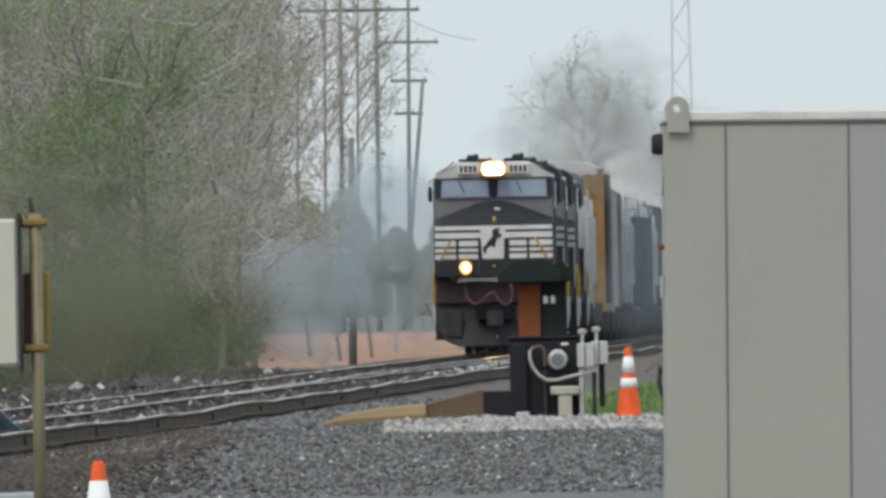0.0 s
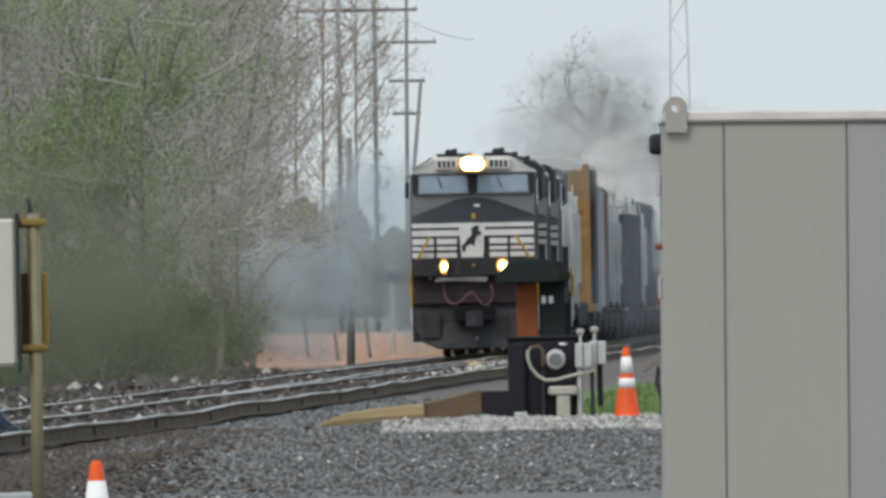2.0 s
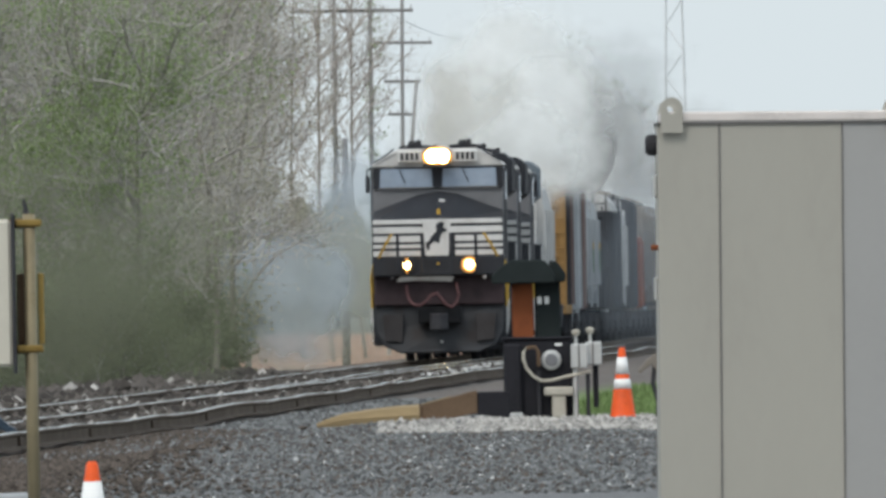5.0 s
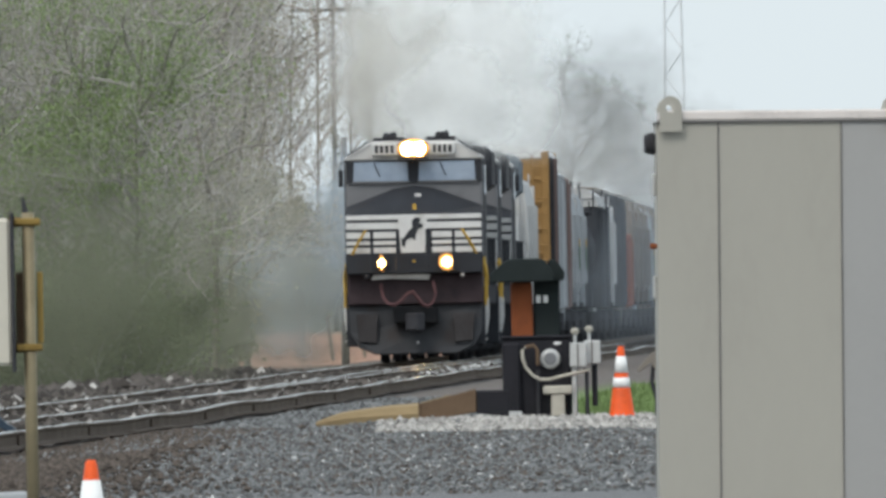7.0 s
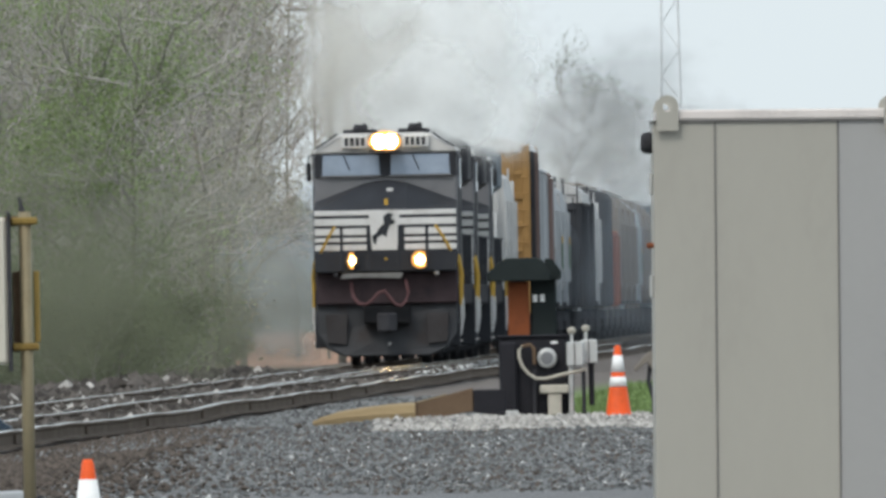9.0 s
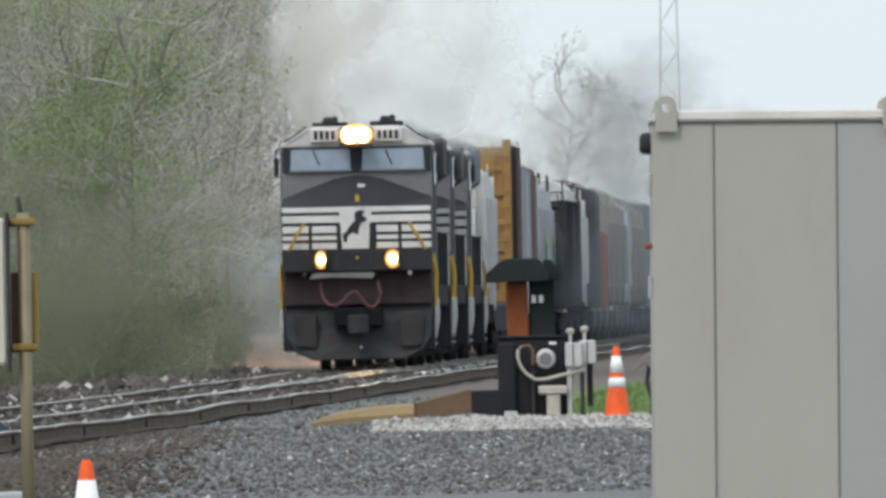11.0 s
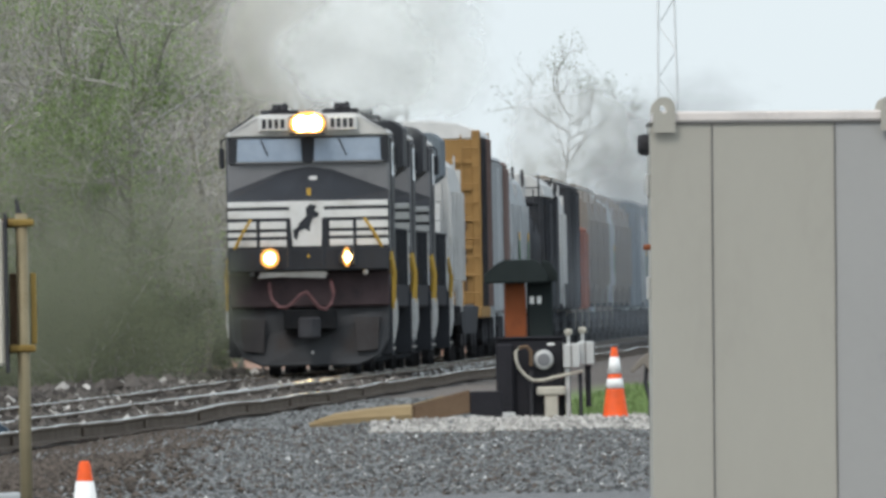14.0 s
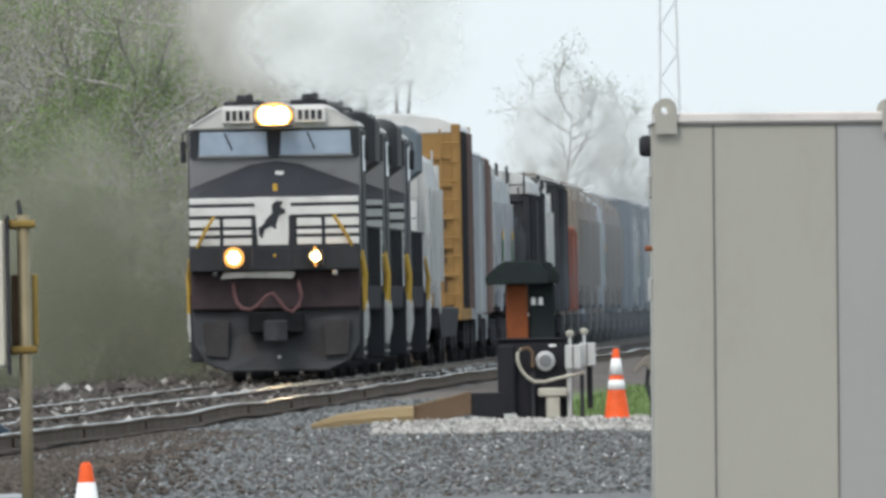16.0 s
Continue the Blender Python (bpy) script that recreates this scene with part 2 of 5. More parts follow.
def ground_mat():
    """Crushed stone, red clay, ballast and grass, each where it lies on the plan."""
    m = bpy.data.materials.new("ground_cover")
    m.use_nodes = True
    n, l = m.node_tree.nodes, m.node_tree.links
    p = n["Principled BSDF"]
    p.inputs["Roughness"].default_value = 0.95
    geo, sep = n.new("ShaderNodeNewGeometry"), n.new("ShaderNodeSeparateXYZ")
    l.new(geo.outputs["Position"], sep.inputs[0])
    wob = n.new("ShaderNodeTexNoise")
    wob.inputs["Scale"].default_value, wob.inputs["Detail"].default_value = 0.35, 4
    l.new(geo.outputs["Position"], wob.inputs["Vector"])

    def noise_col(scale, a, b):
        t, r = n.new("ShaderNodeTexNoise"), n.new("ShaderNodeValToRGB")
        t.inputs["Scale"].default_value, t.inputs["Detail"].default_value = scale, 6
        l.new(geo.outputs["Position"], t.inputs["Vector"])
        r.color_ramp.elements[0].position, r.color_ramp.elements[1].position = 0.35, 0.68
        r.color_ramp.elements[0].color, r.color_ramp.elements[1].color = (*a, 1), (*b, 1)
        l.new(t.outputs["Fac"], r.inputs["Fac"])
        return r.outputs["Color"], t.outputs["Fac"]

    def step(value, lo, hi, wobble):
        a, mr = n.new("ShaderNodeMath"), n.new("ShaderNodeMapRange")
        a.operation = "MULTIPLY_ADD"
        l.new(wob.outputs["Fac"], a.inputs[0])
        a.inputs[1].default_value = wobble
        l.new(value, a.inputs[2])
        l.new(a.outputs[0], mr.inputs["Value"])
        mr.inputs["From Min"].default_value, mr.inputs["From Max"].default_value = lo + wobble / 2, hi + wobble / 2
        return mr.outputs[0]

    def mix(fac, a, b):
        x = n.new("ShaderNodeMix")
        x.data_type = "RGBA"
        l.new(fac, x.inputs["Factor"])
        l.new(a, x.inputs["A"])
        l.new(b, x.inputs["B"])
        return x.outputs["Result"]

    stone, fine = noise_col(9, (0.085, 0.088, 0.09), (0.19, 0.195, 0.195))
    dirt, _ = noise_col(1.5, (0.075, 0.062, 0.052), (0.15, 0.13, 0.115))
    grass, _ = noise_col(5, (0.07, 0.12, 0.03), (0.15, 0.21, 0.06))
    scrub, _ = noise_col(0.5, (0.10, 0.11, 0.085), (0.17, 0.17, 0.135))
    clay, _ = noise_col(0.4, (0.36, 0.205, 0.14), (0.49, 0.285, 0.195))
    # how far to the right of the main track
    off = n.new("ShaderNodeMath")
    off.operation = "MULTIPLY_ADD"
    l.new(sep.outputs["Y"], off.inputs[0])
    off.inputs[1].default_value = -0.01717
    l.new(sep.outputs["X"], off.inputs[2])
    offset = off.outputs[0]          # -12.06 on the main track
    c = mix(step(sep.outputs["Y"], 316, 322, 6), stone, dirt)
    right = step(offset, -6.9, -6.4, 0.5)
    near = step(sep.outputs["Y"], 520, 600, 40)
    g = mix(near, grass, dirt)
    far_grass = n.new("ShaderNodeMath")
    far_grass.operation = "MULTIPLY"
    l.new(right, far_grass.inputs[0])
    l.new(step(sep.outputs["Y"], 318, 330, 8), far_grass.inputs[1])
    c = mix(far_grass.outputs[0], c, g)
    left = n.new("ShaderNodeMath")
    left.operation = "MULTIPLY"
    l.new(step(sep.outputs["X"], 2.5, 0.5, 0.0), left.inputs[0])
    l.new(step(sep.outputs["Y"], 820, 900, 40), left.inputs[1])
    c = mix(left.outputs[0], c, clay)
    c = mix(step(sep.outputs["Y"], 1240, 1330, 60), c, scrub)
    l.new(c, p.inputs["Base Color"])
    b = n.new("ShaderNodeBump")
    b.inputs["Strength"].default_value, b.inputs["Distance"].default_value = 0.6, 0.05
    l.new(fine, b.inputs["Height"])
    l.new(b.outputs[0], p.inputs["Normal"])
    return m


# ---- mesh helpers ----
def link(name, bm, material, parent=None, label="", smooth=False):
    me = bpy.data.meshes.new(name)
    bm.normal_update()
    bm.to_mesh(me)
    bm.free()
    me.materials.append(material)
    if smooth:
        me.shade_smooth()
    ob = new(name, me)
    if parent:
        ob.parent = parent
    if label:
        ob["label"] = label
    return ob


def part(name, bm, material, parent, label="", smooth=False):
    return link(name, bm, material, parent, label, smooth)


def share(name, src, parent, m):
    """One more piece on the same mesh."""
    ob = new(name, src.data)
    ob.parent = parent
    ob.matrix_basis = m
    return ob


def soft_edges(bm, faces, width):
    if width:
        es = {e for f in faces for e in f.edges}
        bmesh.ops.bevel(bm, geom=list(es), offset=width, segments=1, affect="EDGES", clamp_overlap=True)


def box(x0, x1, y0, y1, z0, z1, bevel=0.0, bm=None):
    bm = bm or bmesh.new()
    r = bmesh.ops.create_cube(bm, size=1, matrix=Matrix.Translation(((x0 + x1) / 2, (y0 + y1) / 2, (z0 + z1) / 2))
                              @ Matrix.Diagonal((abs(x1 - x0), abs(y1 - y0), abs(z1 - z0), 1)))
    soft_edges(bm, {f for v in r["verts"] for f in v.link_faces}, bevel)
    return bm


def prism(poly, a, b, axis="y", bevel=0.0, bm=None):
    """A closed outline, carried from a to b along an axis. Outline pairs are (x, z) for y, (y, z) for x, (x, y) for z."""
    bm = bm or bmesh.new()

    def at(p, k):
        return {"y": (p[0], k, p[1]), "x": (k, p[0], p[1]), "z": (p[0], p[1], k)}[axis]
    lo, hi = [bm.verts.new(at(p, a)) for p in poly], [bm.verts.new(at(p, b)) for p in poly]
    fs = [bm.faces.new(lo), bm.faces.new(hi[::-1])]
    for i in range(len(poly)):
        j = (i + 1) % len(poly)
        fs.append(bm.faces.new((lo[j], lo[i], hi[i], hi[j])))
    bmesh.ops.recalc_face_normals(bm, faces=fs)
    soft_edges(bm, fs, bevel)
    return bm


def tube(points, r, sides=6, bm=None, r1=None):
    bm = bm or bmesh.new()
    pts = [Vector(p) for p in points]
    rings = []
    for i, p in enumerate(pts):
        d = (pts[min(i + 1, len(pts) - 1)] - pts[max(i - 1, 0)]).normalized()
        u = d.cross(Vector((0.3, 0.1, 1)) if abs(d.z) < 0.9 else Vector((1, 0.2, 0))).normalized()
        v = d.cross(u)
        k = r if r1 is None else r + (r1 - r) * i / (len(pts) - 1)
        rings.append([bm.verts.new(p + k * (math.cos(a) * u + math.sin(a) * v)) for a in (2 * math.pi * s / sides for s in range(sides))])
    for a, b in zip(rings, rings[1:]):
        for s in range(sides):
            bm.faces.new((a[s], a[(s + 1) % sides], b[(s + 1) % sides], b[s]))
    if sides > 2:
        bm.faces.new(rings[0][::-1])
        bm.faces.new(rings[-1])
    return bm


def lathe(profile, sides=20, m=None, bm=None):
    """Profile of (radius, height) turned about z."""
    bm = bm or bmesh.new()
    m = m or Matrix.Identity(4)
    rings = [[bm.verts.new(m @ Vector((r * math.cos(2 * math.pi * s / sides), r * math.sin(2 * math.pi * s / sides), z))) for s in range(sides)]
             for r, z in profile]
    for a, b in zip(rings, rings[1:]):
        for s in range(sides):
            bm.faces.new((a[s], a[(s + 1) % sides], b[(s + 1) % sides], b[s]))
    bm.faces.new(rings[0][::-1])
    bm.faces.new(rings[-1])
    return bm


def thing(name, label, category, group="", m=None):
    ob = new(name)
    ob.empty_display_size = 0.2
    tagged(ob, label, category, group)
    if m is not None:
        ob.matrix_basis = m
    return ob


FACE_CAMERA = pose(0, 0, 0, 90, 0, 0)     # turns a lathe's axis from z to -y


# ---- ground, track ----
def main_x(y):
    return 0.01717 * y - 12.06


def turnout_x(y):
    """Right-hand rail of the diverging track."""
    return main_x(y) + 1.95 + max(0.0, y - 318) * 0.003


def smooth(a, b, v):
    t = min(1, max(0, (v - a) / (b - a)))
    return t * t * (3 - 2 * t)


def ground_z(x, y):
    near = -0.22 + 0.31 * smooth(165, 309, y) - 0.40 * smooth(312, 345, y)
    side = smooth(0.5, 4.5, x - turnout_x(y))
    bed = -0.15 + 0.05 * noise.noise((x * 1.3, y * 0.09, 5.0)) if y < 700 else -0.2
    bed += (-0.25 - bed) * smooth(-0.12, 0.06, x - turnout_x(y)) if y < 700 else 0
    z = bed + (near - bed) * side
    if y < 312:
        z += 0.04 * noise.noise((x * 0.8, y * 0.12, 0.0)) * side
    left = main_x(y) - x
    if left > 3.2:
        z -= 0.25 * smooth(3.2, 6, left)
        z += 0.6 * smooth(1050, 1300, y) * smooth(4.5, 8, left)
    z += 0.3 * smooth(1400, 2500, y)
    return z


def build_ground():
    ys = [-60, 60, 120] + [140 + 1.5 * i for i in range(140)] + [352 + 8 * i for i in range(60)] + [850 + 25 * i for i in range(40)] + [1900, 2300, 2800, 3600, 4900]
    xs = [-700, -300, -120, -60, -30] + [-16 + 0.25 * i for i in range(80)] + [4 + 0.5 * i for i in range(33)] + [26, 40, 80, 200, 700]
    vs = [(x, y, ground_z(x, y)) for y in ys for x in xs]
    w = len(xs)
    fs = [(j * w + i, j * w + i + 1, (j + 1) * w + i + 1, (j + 1) * w + i) for j in range(len(ys) - 1) for i in range(w - 1)]
    me = bpy.data.meshes.new("ground")
    me.from_pydata(vs, [], fs)
    me.shade_smooth()
    me.materials.append(ground_mat())
    tagged(new("ground", me), "grey crushed stone, red clay and grass beside the tracks", "ground", kind="structure")


RAIL = [(-0.075, -0.186), (0.075, -0.186), (0.075, -0.172), (0.012, -0.15), (0.012, -0.05), (0.037, -0.035), (0.037, -0.006)]


def rail_dip(y, dips):
    """Low joints and soft spots let the rail sag and rise."""
    return dips * (noise.noise((0.045 * y, 3.7, 0)) + 0.45 * noise.noise((0.13 * y, 8.1, dips * 90)))


def build_rail(name, fx, y0, y1, dips, label):
    """A rail of the usual section along x = fx(y), slightly uneven, its polished head a part of its own."""
    sec = RAIL + [(-x, z) for x, z in RAIL[::-1][:5]]
    ys = np.arange(y0, y1 + 0.1, 3.0)
    root = thing(name, label, "rail")
    root["kind"] = "structure"
    web, head = bmesh.new(), bmesh.new()
    for bm, outline in ((web, sec), (head, [(-0.036, -0.006), (0.036, -0.006), (0.034, 0), (-0.034, 0)])):
        prev = None
        for i, y in enumerate(ys):
            dz = rail_dip(y, dips)
            ring = [bm.verts.new((fx(y) + a, y, b + dz)) for a, b in outline]
            if prev:
                for s in range(len(ring)):
                    t = (s + 1) % len(ring)
                    bm.faces.new((prev[s], prev[t], ring[t], ring[s]))
            prev = ring
        bmesh.ops.recalc_face_normals(bm, faces=bm.faces)
    part("rail_web", web, RAILSIDE, root)
    part("rail_head", head, RAILTOP, root, "polished bright rail head")
    # joint bars every 12 m where the rail is near
    bar = None
    for k in range(9):
        y = 300 + 24 * k
        if not y0 < y < y1:
            continue
        m = Matrix.Translation((fx(y), y, rail_dip(y, dips)))
        if bar is None:
            bar = part("joint_bar", box(0.013, 0.04, -0.45, 0.45, -0.15, -0.05, 0.008), RAILSIDE, root)
            bar.matrix_basis = m
        else:
            share("joint_bar", bar, root, m)


def build_ties():
    root = thing("track_ties", "dark creosoted timber ties under the rails", "ties")
    root["kind"] = "structure"
    one = part("tie", box(-1.3, 1.3, -0.11, 0.11, -0.33, -0.19, 0.012), TIE, root)
    one.matrix_basis = pose(main_x(300), 300, 0, 0, 0, -1)
    for i in range(1, 260):
        y = 300 + 0.52 * i
        share("tie", one, root, pose(main_x(y) + random.uniform(-0.06, 0.06) + 0.55, y, random.uniform(-0.012, 0.02), 0, 0, random.uniform(-2, 1)))
    vs, fs = [], []
    for i in range(1600):
        y = 435.5 + 0.55 * i
        x = main_x(y) + 0.5
        k = len(vs)
        for sx in (-1.3, 1.9):
            for sy in (-0.11, 0.11):
                for z in (-0.33, -0.19):
                    vs.append((x + sx, y + sy, z))
        fs += [(k, k + 1, k + 3, k + 2), (k + 4, k + 6, k + 7, k + 5), (k, k + 4, k + 5, k + 1), (k + 2, k + 3, k + 7, k + 6), (k + 1, k + 5, k + 7, k + 3)]
    me = bpy.data.meshes.new("far_ties")
    me.from_pydata(vs, [], fs)
    me.materials.append(TIE)
    ob = new("far_ties", me)
    ob.parent = root
    ob["kind"] = "stuff"


def stones(name, count, area, size, material, label, lift=0.0):
    """Loose broken stone: five-sided lumps, each turned and sized by chance."""
    rng = np.random.default_rng(len(name) + count)
    base = np.array([(1, 0, 0), (0.2, 0.9, 0.1), (-0.8, 0.5, 0), (-0.7, -0.7, 0.05), (0.4, -0.9, 0), (0.15, 0.1, 0.75), (-0.1, -0.1, -0.6)])
    tri = [(0, 1, 5), (1, 2, 5), (2, 3, 5), (3, 4, 5), (4, 0, 5), (1, 0, 6), (2, 1, 6), (3, 2, 6), (4, 3, 6), (0, 4, 6)]
    spots = np.array([area(rng) for _ in range(count)])
    heights = np.array([ground_z(x, y) for x, y in spots])
    sizes = rng.uniform(*size, count)
    turn = rng.uniform(0, 6.283, count)
    b = base[None] * (sizes[:, None] * rng.uniform(0.7, 1.3, (count, 3)))[:, None, :] * rng.uniform(0.75, 1.2, (count, 7, 1))
    ca, sa = np.cos(turn)[:, None], np.sin(turn)[:, None]
    vs = np.stack([spots[:, :1] + ca * b[..., 0] - sa * b[..., 1], spots[:, 1:] + sa * b[..., 0] + ca * b[..., 1],
                   (heights + sizes * rng.uniform(-0.1, 0.35, count) + lift)[:, None] + b[..., 2]], -1).reshape(-1, 3).tolist()
    fs = (np.array(tri)[None] + 7 * np.arange(count)[:, None, None]).reshape(-1, 3).tolist()
    me = bpy.data.meshes.new(name)
    me.from_pydata(vs, [], fs)
    me.materials.append(material)
    tagged(new(name, me), label, "stones", kind="stuff")


def build_track_and_ground():
    build_ground()
    build_rail("main_rail_left", lambda y: main_x(y) - 0.755, 140, 1700, 0.024, "worn steel rail of the main track")
    build_rail("main_rail_right", lambda y: main_x(y) + 0.755, 140, 1700, 0.024, "worn steel rail of the main track")
    build_rail("turnout_rail_right", turnout_x, 140, 900, 0.045, "rust-brown rail of the diverging track")
    build_rail("turnout_rail_left", lambda y: turnout_x(y) - 1.51, 440, 900, 0.02, "rust-brown closure rail of the turnout")
    build_ties()
    near = lambda r: (r.uniform(-6.2, 4.2), 222 + 92 * r.random() ** 0.85)
    stones("gravel_bed", 46000, near, (0.012, 0.032), GRAVEL, "blue-grey crushed stone spread beside the track")
    stones("brown_gravel", 15000, lambda r: (4.2 - 10.2 * r.random() ** 0.7, 222 + 92 * r.random() ** 0.85), (0.012, 0.03), BROWNGRAVEL, "brown-stained stones among the crushed stone")
    stones("bright_chips", 2200, near, (0.012, 0.028), CHIPS, "bright stone chips among the gravel")
    stones("pale_gravel", 6000, lambda r: (r.uniform(-0.6, 3.6), r.uniform(286, 315)), (0.02, 0.055), PALEGRAVEL, "pale limestone chips round the heater cabinet")
    band = lambda r, a, b, y0, y1: (lambda y: (main_x(y) + r.uniform(a, b), y))(y0 + (y1 - y0) * r.random())
    stones("track_ballast", 9000, lambda r: band(r, -3.2, 1.9, 290, 640), (0.04, 0.11), BALLAST, "dirty grey ballast heaped between the rails", 0.03)
    stones("pale_ballast", 520, lambda r: band(r, -3.0, 1.8, 300, 600), (0.04, 0.085), PALEGRAVEL, "pale stones among the ballast", 0.05)
    stones("pale_ridge", 200, lambda r: band(r, 1.5, 1.85, 590, 720), (0.03, 0.065), CHIPS, "bright ballast ridge between the two tracks", 0.07)
    stones("side_ballast", 9000, lambda r: ((lambda y: (turnout_x(y) + r.uniform(0.25, 3.4), y))(300 + 190 * r.random() ** 1.3)), (0.025, 0.06), GRAVEL, "dirty grey ballast on the shoulder of the turnout", 0.01)
    stones("dirt_clods", 11000, lambda r: ((lambda y: (turnout_x(y) + 0.2 + 3.4 * r.random() * r.random(), y))(225 + 150 * r.random())), (0.016, 0.05), BROWNGRAVEL, "brown dirt and clods along the foot of the rail", 0.025)
    # a wedge of brown fines widens towards the near end of the gravel
    stones("brown_fines", 3400, lambda r: ((lambda y: (-4.2 + (3.3 - 0.027 * (y - 222)) * r.random() * r.random(), y))(222 + 80 * r.random())), (0.012, 0.04), BROWNGRAVEL, "dark brown fines between the gravel and the rail", 0.025)
    stones("shoulder_rubble", 1300, lambda r: band(r, -4.4, -2.2, 320, 640), (0.08, 0.2), BALLAST, "dark rubble along the far shoulder of the track", 0.05)
    stones("shoulder_pale", 170, lambda r: band(r, -4.4, -2.2, 320, 640), (0.06, 0.16), PALEGRAVEL, "pale lumps on the far shoulder of the track", 0.06)
    rng = np.random.default_rng(8)
    vs, fs = [], []
    for _ in range(9000):
        y = rng.uniform(402, 560)
        x = rng.uniform(main_x(y) + 6.0, main_x(y) + 11)
        z, h, w, lean = ground_z(x, y) - 0.01, rng.uniform(0.04, 0.13), rng.uniform(0.01, 0.025), rng.normal(0, 0.04)
        k = len(vs)
        vs += [(x - w, y, z), (x + w, y, z), (x + lean, y + rng.normal(0, 0.03), z + h)]
        fs.append((k, k + 1, k + 2))
    me = bpy.data.meshes.new("grass")
    me.from_pydata(vs, [], fs)
    me.materials.append(GRASSBLADE)
    tagged(new("grass", me), "short bright green grass beyond the gravel", "grass", kind="stuff")


build_track_and_ground()


# ---- the train ----
def wheelset_parts(parent, y, gauge=0.755, r=0.5):
    for sx in (-1, 1):
        m = Matrix.Translation((sx * gauge, y, r)) @ pose(0, 0, 0, 0, 90, 0)
        part("wheel", lathe([(r * 0.25, -0.07), (r * 0.98, -0.07), (r, -0.04), (r, 0.06), (r + 0.025, 0.07), (r * 0.3, 0.08)], 16, m), GRIME, parent)


def truck(parent, y, axles, side):
    """Truck frame with journals and wheels; side is the half-width of the frames."""
    span = (axles - 1) * 0.95
    bm = bmesh.new()
    for sx in (-1, 1):
        prism([(y - span - 0.35, 0.45), (y - span - 0.35, 0.7), (y - 0.6, 0.95), (y + 0.6, 0.95), (y + span + 0.35, 0.7), (y + span + 0.35, 0.45),
               (y + 0.5, 0.3), (y - 0.5, 0.3)], sx * side - 0.07, sx * side + 0.07, "x", 0.02, bm)
    box(-side, side, y - 0.3, y + 0.3, 0.5, 0.85, 0.02, bm)
    fr = part("truck_frame", bm, GRIME, parent)
    for i in range(axles):
        wheelset_parts(fr, y + (i - (axles - 1) / 2) * 1.9)


def nose_stripes(parent):
    """White nose panel carried on a black nose: lines, uprights and a plain dark emblem."""
    y = -0.012
    for k, (z0, z1) in enumerate([(2.33, 2.455), (2.515, 2.60), (2.66, 2.80), (2.865, 3.01), (3.075, 3.18)]):
        for sx in (-1, 1):
            a, b = (0.40, 1.495) if k < 3 else (0.27, 1.495)
            part("stripe", box(min(sx * a, sx * b), max(sx * a, sx * b), y, 0.02, z0, z1, 0.006), WHITE, parent)
    part("emblem_panel", prism([(-0.29, 2.33), (0.24, 2.33), (0.31, 3.185), (-0.35, 3.185)], y - 0.004, 0.02), WHITE, parent, "white panel in the middle of the nose")
    # plain dark emblem: a leaning body, a bent neck and two thin feet
    part("emblem", prism([(-0.27, 2.50), (-0.21, 2.44), (-0.17, 2.60), (-0.06, 2.66), (0.03, 2.60), (0.05, 2.74), (0.10, 2.86), (0.19, 2.88), (0.21, 2.95), (0.12, 3.0), (0.17, 3.09),
                          (0.06, 3.12), (-0.04, 3.05), (-0.03, 2.9), (-0.15, 2.78), (-0.20, 2.68), (-0.28, 2.64)],
                         y - 0.012, y), BLACK, parent, "plain dark emblem on the white panel")
    for x in (-0.92, -0.36, 0.30, 0.88):
        part("stanchion", tube([(x, -0.5, 1.95), (x, -0.5, 2.84)], 0.036, 6), BLACK, parent)
    for x0, x1 in ((-0.92, -0.36), (0.30, 0.88)):
        part("guard_rail", tube([(x0, -0.5, 2.84), (x1, -0.5, 2.84)], 0.026, 6), BLACK, parent)


BODY_RISE = ((0.0, 0.0), (1.2, 0.04), (1.85, 0.11), (3.2, 0.11), (3.36, 0.12), (3.71, 0.24), (3.86, 0.17), (4.36, 0.18), (5.2, 0.15))


def settle_body(t):
    """Lifts the upper works on their frame and spreads the body to its true width."""
    zs, rise = zip(*BODY_RISE)
    done = set()
    for ob in t.children_recursive:
        if ob.data is None or ob.data in done:
            continue
        done.add(ob.data)
        for v in ob.data.vertices:
            v.co.z += float(np.interp(v.co.z, zs, rise))
            v.co.x *= 1.012


FLASHERS = []


def flasher(lamp):
    """A glowing disc added to a ditch light, turned about its own middle to imitate flashing; amber rim drawn as halo,
    middle white-hot.
    """
    bm = lathe([(0.02, 0.0), (0.110, 0.004), (0.185, 0.0), (0.02, -0.012)], 20, FACE_CAMERA)
    ob = part("turning_reflector", bm, DITCH, lamp, "added glowing disc that swings to imitate the flashing lamp")
    ob.data.materials.append(WARM)
    for f in ob.data.polygons:
        if max(math.hypot(ob.data.vertices[i].co.x, ob.data.vertices[i].co.z) for i in f.vertices) > 0.14:
            f.material_index = 1
    return ob


